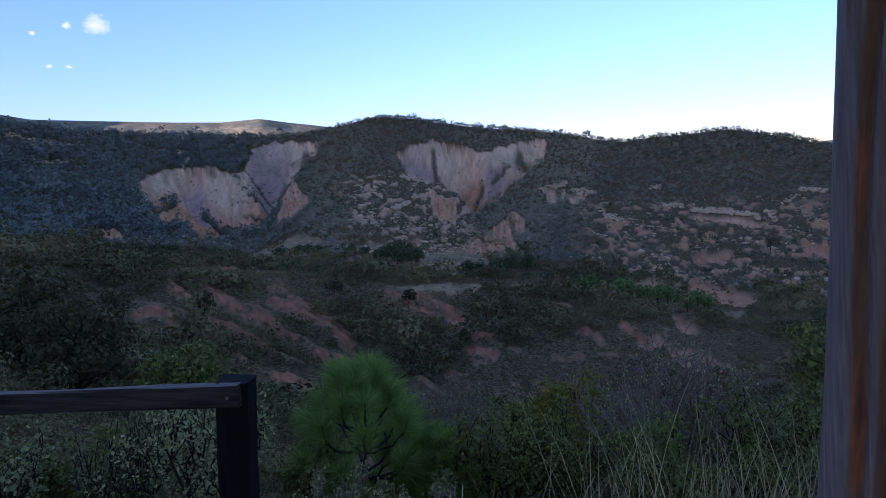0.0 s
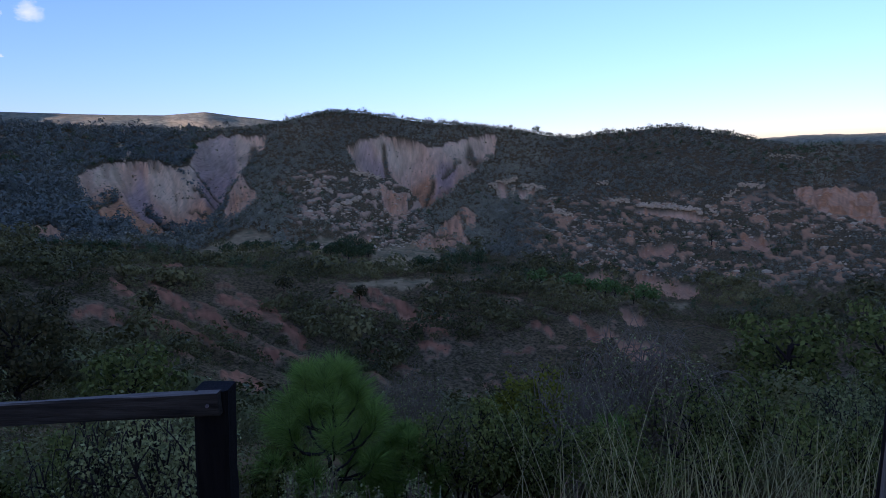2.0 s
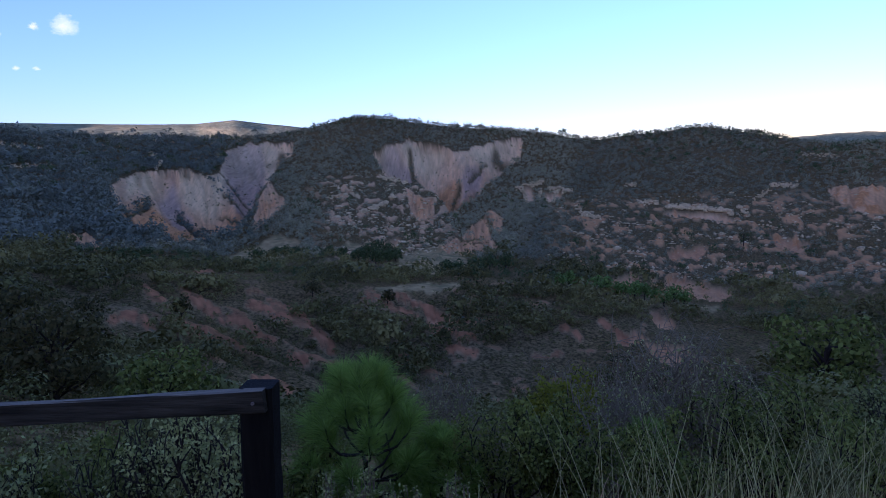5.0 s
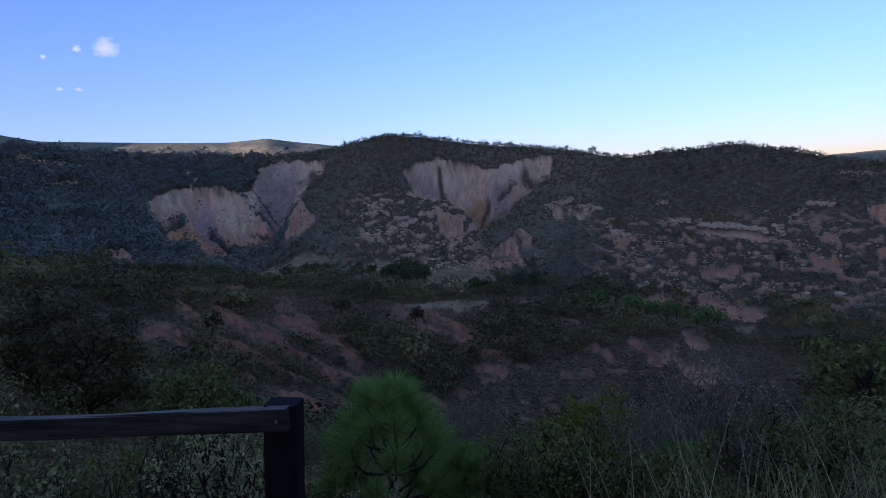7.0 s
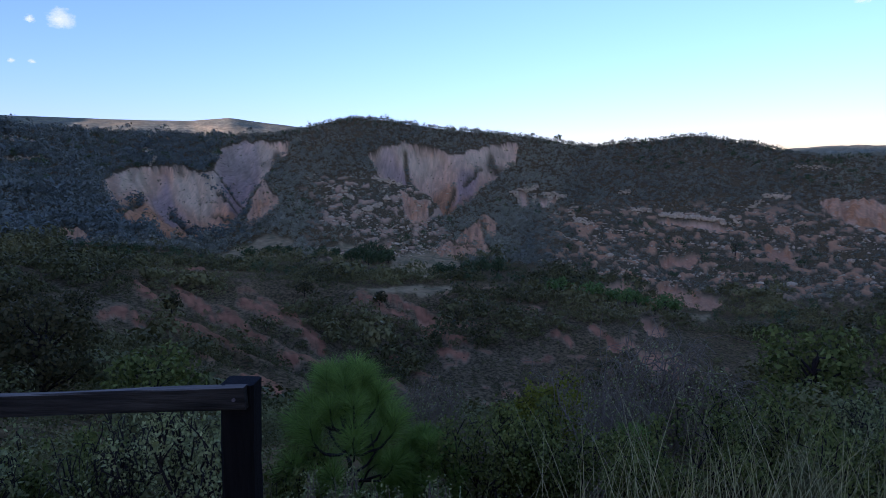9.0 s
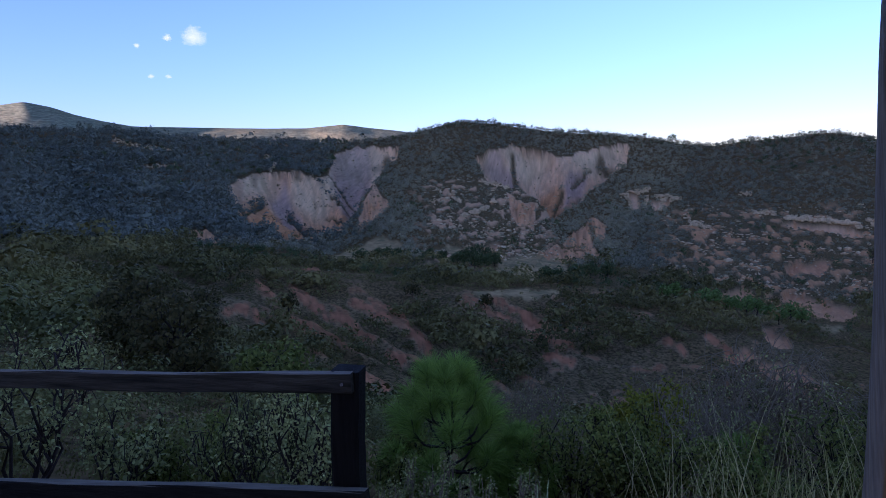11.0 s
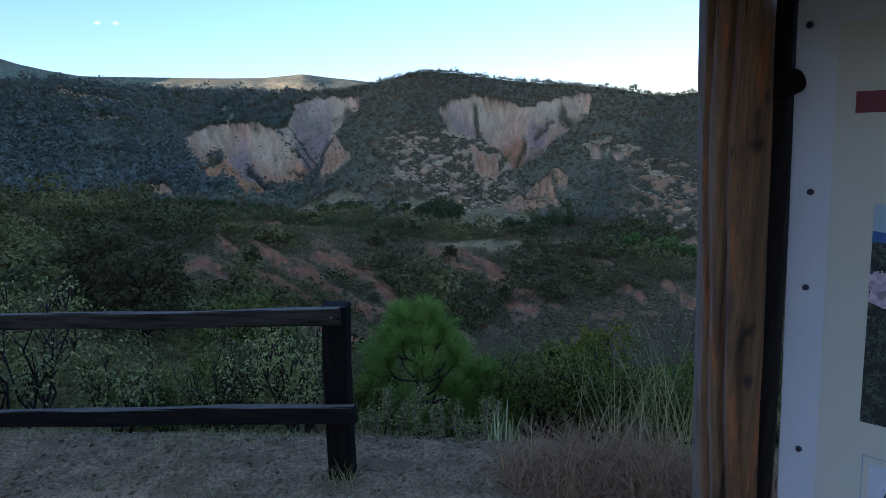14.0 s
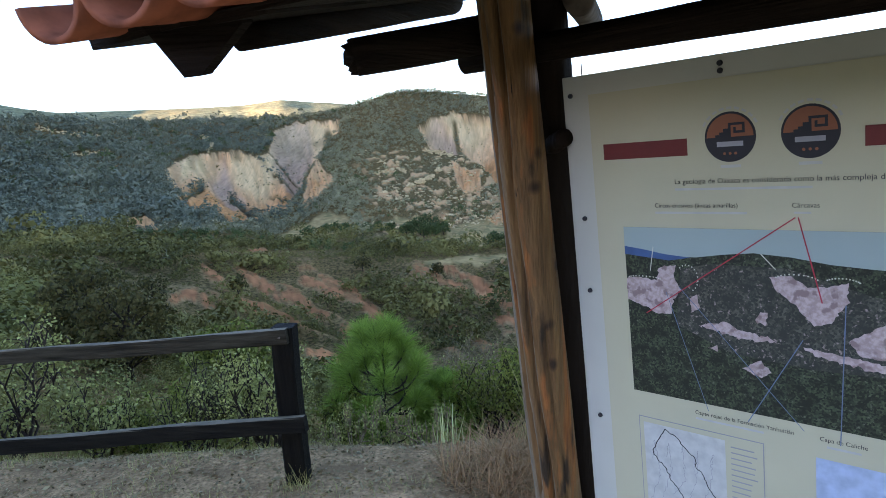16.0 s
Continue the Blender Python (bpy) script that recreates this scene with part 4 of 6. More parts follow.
def shrub(name, x, y, height, width, label, leaf_mat, leaves, leaf, stems=9, forks=7, spread=0.6, seed=0, sink=0.05, tint=0.3, twig_mat=None, low=0.06, bare_twigs=0):
    """A many-stemmed shrub > branches, leaves."""
    rng = np.random.RandomState(seed)
    z = ground_at(x, y) - sink
    thing = empty(name, (x, y, z), label, "shrub")
    wood_work, carriers = Twigs(4), []
    for _ in range(stems):
        b = rng.uniform(0, 2 * math.pi)
        reach = rng.uniform(0.2, 1.0) ** 0.6
        top = np.array([math.cos(b) * width * 0.5 * reach, math.sin(b) * width * 0.5 * reach, height * rng.uniform(0.75, 1.05) * (1 - 0.35 * reach**2)])
        foot = np.array([math.cos(b), math.sin(b), 0]) * width * 0.08 * rng.rand()
        line = limb(foot, top, 0.06, rng, 7)
        r0 = 0.006 + 0.011 * height * rng.uniform(0.6, 1)
        wood_work.add(line, r0, r0 * 0.25)
        carriers.append(line[3:])
        for _ in range(forks):
            k = rng.randint(2, 7)
            d = rng.normal(size=3) * [1, 1, 0.5] + [0, 0, 0.45]
            d *= spread * 0.45 * height * rng.uniform(0.35, 1) / np.linalg.norm(d)
            twig = limb(line[k], line[k] + d, 0.09, rng, 5)
            wood_work.add(twig, r0 * 0.4, r0 * 0.12)
            carriers.append(twig)
            for _ in range(bare_twigs):
                q = rng.randint(1, 5)
                e = d * rng.uniform(0.2, 0.5) + rng.normal(size=3) * 0.1 * height
                wood_work.add(limb(twig[q], twig[q] + e, 0.1, rng, 4), r0 * 0.2, r0 * 0.08)
    wood_work.link("twigwork", twig_mat or BARK, thing)
    pool = np.concatenate(carriers)
    pool = pool[pool[:, 2] > low * height * 0.6]
    c = pool[rng.randint(0, len(pool), leaves)] + rng.normal(0, leaf * 1.6, (leaves, 3))
    c = c[c[:, 2] > 0.03]
    v, f = leaf_quads(c, leaf * rng.uniform(0.6, 1.3, len(c)), rng, long=1.6)
    mesh_object("leaves", v, f, leaf_mat, thing, tint=np.repeat(np.clip(rng.normal(tint, 0.2, len(c)), 0, 1), 4))
    return thing


def tree(x, y, height, width, label, leaf_mat, sprays, spray, seed, group="", lobes=9, trunk=0.4, tint=0.2, peak=0.0, lobe=0.3):
    """A tree > trunk with limbs, crown of leaf sprays in uneven lobes."""
    rng = np.random.RandomState(seed)
    z = ground_at(x, y) - 0.1
    thing = empty("tree", (x, y, z), label, "tree", group)
    wood_work = Twigs(6)
    wood_work.add(limb((0, 0, 0), (rng.normal(0, 0.03) * height, 0, height * 0.75), 0.02, rng, 7), height * 0.035, height * 0.01)
    centres = []
    for i in range(lobes):
        b, h = i * 2.4 + rng.rand(), trunk + (0.92 - trunk) * (i + 0.5) / lobes
        reach = width * 0.33 * (1 - peak * (h - trunk) / (1 - trunk)) * rng.uniform(0.5, 1.15) * (math.sqrt(max(0.1, 1 - ((h - 0.5) / 0.55) ** 2)) if peak == 0 else 1)
        c = np.array([math.cos(b) * reach, math.sin(b) * reach, h * height])
        wood_work.add(limb((0, 0, max(0.15, h - 0.25) * height), c, 0.05, rng, 5), height * 0.014, height * 0.004)
        centres.append(c)
    wood_work.link("trunk", BARK, thing)
    pick = np.array(centres)[rng.randint(0, lobes, sprays)]
    d = rng.normal(size=(sprays, 3))
    d *= (rng.uniform(0.3, 1, (sprays, 1)) ** 0.5) / np.linalg.norm(d, axis=1, keepdims=True)
    size = width * lobe * (1 - peak * 0.6 * (pick[:, 2:] / height - trunk))
    c = pick + d * size * np.array([1, 1, 0.75])
    v, f = facing_quads(c, spray * rng.uniform(0.6, 1.3, sprays), d + rng.normal(0, 0.35, d.shape), rng)
    mesh_object("crown", v, f, leaf_mat, thing, tint=np.repeat(np.clip(rng.normal(tint, 0.25, sprays), 0, 1), 4))
    return thing


def pine_sapling(x, y, height, seed, label, dense=1.0, spread=1.0):
    """A young long-needled pine > trunk, branches, needles: whorls of arms that bend upwards, each ending in a brush."""
    rng = np.random.RandomState(seed)
    z = ground_at(x, y) - 0.03
    thing = empty("pine_sapling", (x, y, z), label, "pine")
    stem = Twigs(6)
    stem.add(limb((0, 0, 0), (-0.03 * height, 0, height * 0.74), 0.012, rng, 9), height * 0.016, height * 0.008)
    stem.link("trunk", BARK, thing)
    arms, shoots = Twigs(5), []
    for h, reach, n, rise in [(0.06, 0.25, 5, 0.1), (0.17, 0.33, 6, 0.15), (0.31, 0.34, 7, 0.19), (0.45, 0.29, 7, 0.21), (0.59, 0.21, 6, 0.21), (0.7, 0.12, 5, 0.2)]:
        for i in range(n):
            b = 2 * math.pi * (i + rng.uniform(-0.25, 0.25)) / n + h * 9
            far, up = reach * height * rng.uniform(0.8, 1.08) * spread, rise * height * rng.uniform(0.85, 1.15)
            t = np.linspace(0, 1, 7)[:, None]
            line = np.array([-0.03 * height * h, 0, h * height]) + np.array([math.cos(b), math.sin(b), 0]) * far * np.sin(t * 1.45) / 0.993 + np.array([0, 0, 1]) * up * t ** 1.9
            line[1:-1] += rng.normal(0, 0.006 * height, (5, 3))
            arms.add(line, height * 0.009, height * 0.0045)
            shoots.append((line[4], line[6], 1.0))
            shoots.append((line[3], line[5], 0.5))
            if reach > 0.3:
                side = np.array([-math.sin(b), math.cos(b), 0]) * rng.choice([-1, 1]) * height * 0.09 + np.array([math.cos(b), math.sin(b), 1.1]) * height * 0.07
                arms.add(limb(line[3], line[3] + side, 0.03, rng, 4), height * 0.006, height * 0.004)
                shoots.append((line[3] + side * 0.4, line[3] + side, 0.8))
    shoots.append((np.array([-0.03, 0, 0.72]) * height, np.array([-0.03, 0, 0.9]) * height, 1.1))
    arms.link("twigwork", BARK, thing)
    verts = []
    for foot, tip, size in shoots:
        n = int(360 * size * dense)
        s = rng.uniform(0, 1, (n, 1)) ** 0.7
        root = foot * (1 - s) + tip * s
        way = (tip - foot) / (np.linalg.norm(tip - foot) + 1e-9)
        ring = rng.normal(size=(n, 3))
        ring -= way * (ring @ way)[:, None]
        ring /= np.linalg.norm(ring, axis=1, keepdims=True) + 1e-9
        d = way * rng.uniform(0.35, 1.0, (n, 1)) + ring * rng.uniform(0.35, 1.0, (n, 1)) + np.array([0, 0, 0.2])
        d /= np.linalg.norm(d, axis=1, keepdims=True)
        length = height * 0.175 * rng.uniform(0.75, 1.1, (n, 1))
        mid = root + d * length * 0.5
        end = root + d * length + np.array([0, 0, -0.16]) * length
        w = np.cross(d, rng.normal(size=(n, 3)))
        w *= 0.0015 / (np.linalg.norm(w, axis=1, keepdims=True) + 1e-9)
        verts.append(np.stack([root, mid + w, end, mid - w], axis=1).reshape(-1, 3))
    v = np.concatenate(verts)
    f = np.arange(len(v)).reshape(-1, 4)
    mesh_object("needles", v, f, NEEDLE, thing, tint=np.repeat(rng.beta(1.5, 3, len(f)), 4))
    return thing


def blades(roots, lengths, leans, widths, rng, droop=0.3, steps=4):
    """Grass blades as narrow bent strips."""
    n = len(roots)
    t = np.linspace(0, 1, steps + 1)[None, :, None]
    b = rng.uniform(0, 2 * math.pi, n)
    out = np.stack([np.cos(b), np.sin(b), np.zeros(n)], -1)[:, None]
    lean, ln = np.asarray(leans)[:, None, None], np.asarray(lengths)[:, None, None]
    line = np.asarray(roots)[:, None] + np.array([0, 0, 1.0]) * ln * t * np.cos(lean) * (1 - droop * 0.35 * t * t) + out * ln * (np.sin(lean) * t + droop * 0.5 * t * t)
    side = np.stack([-np.sin(b), np.cos(b), np.zeros(n)], -1)[:, None] * np.asarray(widths)[:, None, None] * (1 - 0.85 * t) * 0.5
    v = np.stack([line - side, line + side], axis=2).reshape(-1, 3)
    k = (np.arange(n) * (steps + 1) * 2)[:, None]
    i = np.arange(steps)[None] * 2
    f = np.stack([k + i, k + i + 1, k + i + 3, k + i + 2], -1).reshape(-1, 4)
    return v, f


def tussock(name, x, y, count, radius, length, label, mat, seed, lean=0.5, width=0.004, droop=0.4, category="grass", part_name="blade_tuft", sink=0.01):
    rng = np.random.RandomState(seed)
    thing = empty(name, (x, y, ground_at(x, y)), label, category)
    d = radius * np.sqrt(rng.rand(count))
    b = rng.uniform(0, 2 * math.pi, count)
    px, py = d * np.cos(b), d * np.sin(b)
    pz = on_land(x + px, y + py) - ground_at(x, y) - sink
    v, f = blades(np.stack([px, py, pz], -1), length * rng.uniform(0.45, 1.1, count), np.abs(rng.normal(0, lean, count)), width * rng.uniform(0.6, 1.3, count), rng, droop)
    mesh_object(part_name, v, f, mat, thing, tint=np.repeat(rng.beta(1.5, 2.5, count), 10))
    return thing


def polar(bearing, distance):
    return STATION[0] + distance * math.sin(radians(bearing)), STATION[1] + distance * math.cos(radians(bearing))


# Trees in the valley.
for k, (b, r, h, w) in enumerate([(-9.2, 372, 9, 9), (-8.6, 366, 11, 10), (-7.9, 374, 12, 11), (-7.2, 370, 10, 9), (-8.3, 350, 8, 9), (-7.3, 352, 7, 8), (-6.6, 362, 7, 7), (-9.8, 362, 7, 8), (-16.7, 420, 6, 7),
                                  (-15.9, 425, 7, 8), (-15.1, 418, 6, 7), (-14.2, 415, 6, 8), (-13.2, 420, 6, 7), (-12.2, 410, 6, 7), (-11.2, 405, 6, 8), (-18.2, 360, 6, 8), (-2.3, 300, 7, 8), (-1.2, 305, 7, 8), (0.2, 312, 8, 9), (1.6, 330, 8, 9), (3, 340, 8, 9)]):
    tree(*polar(b, r), h, w, "dark green round tree standing by the pale valley fields", GREEN_LEAF, 420, 0.8, 40 + k, "valley trees", trunk=0.3)
for k in range(14):
    b = 7.6 + k * 0.78
    tree(*polar(b, 268 + 7 * math.sin(k * 2.1)), 6.5 + 1.5 * math.sin(k * 1.7), 6.0, "bright green tree in the row above the terrace road", ROW_LEAF, 380, 0.6, 60 + k, "terrace row", tint=0.45)
for k, (b, r, h, w) in enumerate([(-31.2, 150, 7.0, 7.0), (-24.5, 175, 5.5, 5), (-13.9, 210, 5, 5.5), (-7.5, 205, 4.5, 4.5), (22.2, 520, 12, 12)]):
    tree(*polar(b, r), h, w, "yellow-green round tree standing out from the scrub", OLIVE_LEAF, 500, 0.45, 80 + k, "light green trees", tint=0.1)
tree(*polar(8.1, 952), 11, 11, "tall lone tree breaking the skyline of the ridge", GREEN_LEAF, 120, 1.5, 95)
tree(-14.0, 22, 3.6, 4.6, "olive-green oak with yellowing leaves on the slope", OLIVE_LEAF, 4200, 0.12, 96, lobes=26, trunk=0.25, tint=0.25, lobe=0.14)
tree(-17.5, 25, 4.2, 4.5, "olive-green oak with dark lower limbs on the slope", OLIVE_LEAF, 3600, 0.13, 97, lobes=24, trunk=0.25, tint=0.1, lobe=0.14)
tree(-9.8, 21, 2.8, 3.6, "dark thinly leaved oak on the slope", DARK_LEAF, 2200, 0.12, 98, lobes=22, trunk=0.25, lobe=0.15)
tree(12.5, 25, 4.6, 5.0, "dark leafy oak below the ledge", DARK_LEAF, 3600, 0.14, 99, lobes=24, trunk=0.25, lobe=0.15)
tree(16.0, 24, 5.0, 4.5, "dark thinly leaved oak below the ledge", DARK_LEAF, 2400, 0.14, 100, lobes=22, trunk=0.25, lobe=0.15)

# Plants on the rim of the ledge.
pine_sapling(-0.98, 6.0, 1.33, 3, "bright green young long-needled pine behind the fence end")
pine_sapling(-0.42, 6.0, 0.8, 5, "small bright green pine beside the young pine", 0.7, 1.1)
pine_sapling(1.65, 8.0, 1.05, 4, "small green pine half hidden in tall grass", 0.7, 0.8)
SILVER = "silvery-leaved shrub growing behind the wooden fence"
shrub("silver_shrub", -1.75, 5.1, 0.85, 0.95, SILVER, SILVER_LEAF, 3600, 0.018, 14, 8, seed=31, tint=0.5)
shrub("silver_shrub", -2.45, 5.3, 0.8, 1.0, SILVER, SILVER_LEAF, 1700, 0.017, 12, 8, seed=32, tint=0.05)
shrub("silver_shrub", -4.6, 5.7, 1.55, 1.6, "tall open shrub with round pale leaves behind the fence", SILVER_LEAF, 1500, 0.026, 10, 8, seed=33, tint=0.4)
shrub("silver_shrub", -5.7, 5.9, 1.45, 1.5, "tall open shrub with round pale leaves behind the fence", SILVER_LEAF, 1300, 0.026, 9, 8, seed=34, tint=0.4)
shrub("silver_shrub", -3.35, 5.3, 0.7, 0.9, SILVER, SILVER_LEAF, 1100, 0.026, 9, 7, seed=35, tint=0.3)
shrub("leafy_shrub", -2.9, 6.4, 0.8, 1.6, "dark leafy shrub below the fence", DARK_LEAF, 2200, 0.03, 10, 8, seed=36)
shrub("leafy_shrub", 0.05, 6.0, 0.88, 0.8, "dark upright shrub with small leaves at the ledge", DARK_LEAF, 7500, 0.02, 14, 8, seed=37, tint=0.3)
shrub("leafy_shrub", 0.55, 6.2, 0.86, 0.9, "dark upright shrub with small leaves at the ledge", DARK_LEAF, 7500, 0.02, 14, 8, seed=38, tint=0.2)
shrub("leafy_shrub", 1.3, 5.9, 0.66, 1.0, "dark upright shrub with small leaves at the ledge", DARK_LEAF, 7000, 0.02, 12, 8, seed=39, tint=0.3)
shrub("leafy_shrub", 3.4, 6.6, 1.02, 1.3, "grey-green shrub beside the tall dry grass", SILVER_LEAF, 4600, 0.022, 12, 9, seed=40, tint=0.0)
shrub("leafy_shrub", 4.5, 7.4, 1.3, 1.6, "grey-green shrub beside the tall dry grass", SILVER_LEAF, 5000, 0.026, 12, 9, seed=41, tint=0.0)
shrub("leafy_shrub", 2.6, 7.6, 1.2, 1.4, "dark leafy shrub beside the tall dry grass", DARK_LEAF, 4600, 0.028, 12, 9, seed=42, tint=0.2)
shrub("yellow_shrub", 0.92, 9.0, 1.5, 1.0, "flat-topped yellow-green shrub below the ledge", YELLOW_LEAF, 6500, 0.03, 16, 8, seed=43, low=1.05)
shrub("twiggy_shrub", 2.07, 9.0, 2.15, 1.1, "grey twiggy shrub with few pale leaves", SILVER_LEAF, 1500, 0.022, 11, 9, seed=44, twig_mat=TWIG, bare_twigs=3, tint=0.5)
shrub("twiggy_shrub", 2.75, 9.2, 1.8, 1.2, "grey twiggy shrub with few pale leaves", SILVER_LEAF, 1000, 0.022, 11, 9, seed=45, twig_mat=TWIG, bare_twigs=3, tint=0.5)
shrub("twiggy_shrub", -0.6, 12.0, 1.45, 1.1, "grey twiggy shrub with few pale leaves", SILVER_LEAF, 1100, 0.026, 12, 9, seed=46, twig_mat=TWIG, bare_twigs=3, tint=0.4)
shrub("twiggy_shrub", 1.9, 11.5, 1.8, 1.6, "grey twiggy shrub with few pale leaves", SILVER_LEAF, 600, 0.026, 12, 9, seed=47, twig_mat=TWIG, bare_twigs=3, tint=0.4)
shrub("twiggy_shrub", 1.2, 8.0, 1.4, 0.8, "grey twiggy shrub with few pale leaves", SILVER_LEAF, 1500, 0.02, 11, 8, seed=51, twig_mat=TWIG, bare_twigs=2, tint=0.35)
shrub("twiggy_shrub", -0.3, 8.0, 0.9, 0.8, "grey twiggy shrub with few pale leaves", SILVER_LEAF, 900, 0.016, 11, 8, seed=48, twig_mat=TWIG, bare_twigs=2, tint=0.3)
shrub("leafy_shrub", -0.95, 4.7, 0.17, 0.9, "low silvery shrub at the foot of the young pine", SILVER_LEAF, 1500, 0.012, 9, 6, seed=49, tint=0.3, twig_mat=TWIG)
shrub("leafy_shrub", -0.35, 4.55, 0.16, 0.8, "low silvery shrub at the foot of the young pine", SILVER_LEAF, 1300, 0.011, 9, 6, seed=50, tint=0.3, twig_mat=TWIG)
shrub("leafy_shrub", 2.35, 5.1, 0.55, 1.3, "grey-green shrub among the tall dry grass", DARK_LEAF, 6500, 0.02, 14, 8, seed=52, tint=0.2)
shrub("leafy_shrub", 3.2, 5.7, 0.75, 1.4, "grey-green shrub among the tall dry grass", SILVER_LEAF, 5500, 0.022, 14, 8, seed=53, tint=0.0)
shrub("leafy_shrub", -1.25, 5.7, 0.5, 0.9, "dark leafy shrub below the fence", DARK_LEAF, 5000, 0.022, 12, 8, seed=54)
shrub("leafy_shrub", -3.0, 5.75, 0.6, 1.5, "dark leafy shrub below the fence", DARK_LEAF, 5000, 0.024, 12, 8, seed=55)

TALL = "tall dry grass with pale bending stalks"
for k, (x, y, n, rad, ln) in enumerate([(0.28, 5.0, 16, 0.35, 0.95), (0.75, 4.7, 26, 0.4, 0.8), (1.05, 4.35, 40, 0.4, 0.75), (1.5, 4.3, 40, 0.45, 0.7),
                                        (2.0, 4.7, 30, 0.5, 0.75), (2.5, 5.0, 24, 0.4, 0.8), (0.55, 4.2, 40, 0.3, 0.55), (1.2, 3.95, 55, 0.3, 0.7), (0.9, 4.15, 60, 0.35, 0.85), (1.6, 4.6, 70, 0.5, 0.95), (2.3, 5.2, 22, 0.6, 0.9), (3.0, 5.4, 10, 0.6, 0.9)]):
    tussock("tall_grass", x, y, n, rad, ln, TALL, STRAW, 130 + k, 0.35, 0.0048, 0.45)
for k, (x, y, n, rad, ln) in enumerate([(0.10, 3.66, 620, 0.26, 0.30), (0.40, 3.78, 620, 0.28, 0.34), (0.72, 3.64, 560, 0.28, 0.32), (0.34, 3.48, 800, 0.24, 0.2), (0.68, 3.36, 700, 0.24, 0.2), (0.95, 3.5, 700, 0.25, 0.28)]):
    tussock("dry_tussock", x, y, n, rad, ln, "dense rust-brown tussock of dead grass beside the log post", RUST_STRAW, 150 + k, 1.0, 0.006, 0.9)
tussock("agave", -0.16, 4.2, 16, 0.1, 0.26, "pale narrow upright blades at the edge of the ledge", BLADE, 160, 0.25, 0.011, 0.05, "agave")
tussock("dry_tussock", -0.93, 3.52, 70, 0.07, 0.16, "small straw tuft at the foot of the fence post", STRAW, 161, 0.5, 0.003, 0.4)


def litter_and_pebbles():
    rng = np.random.RandomState(70)
    n = 40000
    x, y = rng.uniform(-6, 2.2, n), rng.uniform(2.2, 5.2, n)
    keep = rng.rand(n) > on_land(x, y, path) * 0.8
    x, y = x[keep], y[keep]
    c = np.stack([x, y, on_land(x, y) + 0.006], -1)
    v, f = leaf_quads(c, 0.004 + rng.gamma(1.5, 0.0035, len(x)), rng, 0.7, 2.2)
    ob = mesh_object("leaf_litter", v, f, LITTER, tint=np.repeat(rng.rand(len(x)), 4))
    tagged(ob, "grey-brown dead leaves and bits under the fence", "litter", kind="stuff")
    n = 12000
    x, y = rng.uniform(-6, 2.0, n), rng.uniform(3.0, 4.9, n)
    keep = (rng.rand(n) > on_land(x, y, path) * 0.93) & (fbm(x * 1.6, y * 1.6, 3) > 0.42)
    x, y = x[keep], y[keep]
    v, f = blades(np.stack([x, y, on_land(x, y)], -1), rng.uniform(0.02, 0.08, len(x)), np.abs(rng.normal(0.4, 0.4, len(x))), rng.uniform(0.002, 0.004, len(x)), rng, 0.4)
    ob = mesh_object("short_dry_grass", v, f, STRAW, tint=np.repeat(rng.rand(len(x)), 10))
    tagged(ob, "short straw-coloured grass along the edge of the path", "grass", kind="stuff")
    n = 1500
    x, y = rng.uniform(-5, 1.5, n), rng.uniform(1.9, 4.2, n)
    s = rng.gamma(1.3, 0.0022, n) + 0.002
    ico = np.array([(0, 0, 1), (.9, 0, .4), (.28, .85, .45), (-.72, .53, .4), (-.72, -.53, .45), (.28, -.85, .4), (.5, .5, -.5), (-.6, 0, -.5), (.4, -.6, -.5)])
    tri = np.array([(0, 1, 2), (0, 2, 3), (0, 3, 4), (0, 4, 5), (0, 5, 1), (1, 6, 2), (2, 6, 7), (2, 7, 3), (3, 7, 4), (4, 7, 8), (4, 8, 5), (5, 8, 1), (1, 8, 6)])
    v = (ico[None] * rng.uniform(0.7, 1.2, (n, 9, 3)) * s[:, None, None] * [1, 1, 0.6]) + np.stack([x, y, on_land(x, y) + s * 0.2], -1)[:, None]
    f = (tri[None] + (np.arange(n) * 9)[:, None, None]).reshape(-1, 3)
    ob = mesh_object("pebbles", v.reshape(-1, 3), f, PEBBLE)
    tagged(ob, "small grey pebbles on the dusty path", "pebbles", kind="stuff")


litter_and_pebbles()


def boulder(x, y, size, label):
    bm = bmesh.new()
    bmesh.ops.create_icosphere(bm, subdivisions=4, radius=1)
    for v in bm.verts:
        n = noise.fractal(v.co * 1.3, 1.0, 2.0, 4)
        v.co *= 1 + 0.12 * n
        v.co.z = v.co.z * 0.66 if v.co.z > 0 else v.co.z * 0.5
        v.co *= size
    ob = part("rock", bm, STONE, smooth=True)
    ob.location = (x, y, ground_at(x, y) + size * 0.3)
    ob.rotation_euler = (0.1, 0.15, 0.6)
    tagged(ob, label, "rock")


boulder(0.5, 3.38, 0.072, "smooth pale grey rock lying in dead grass")


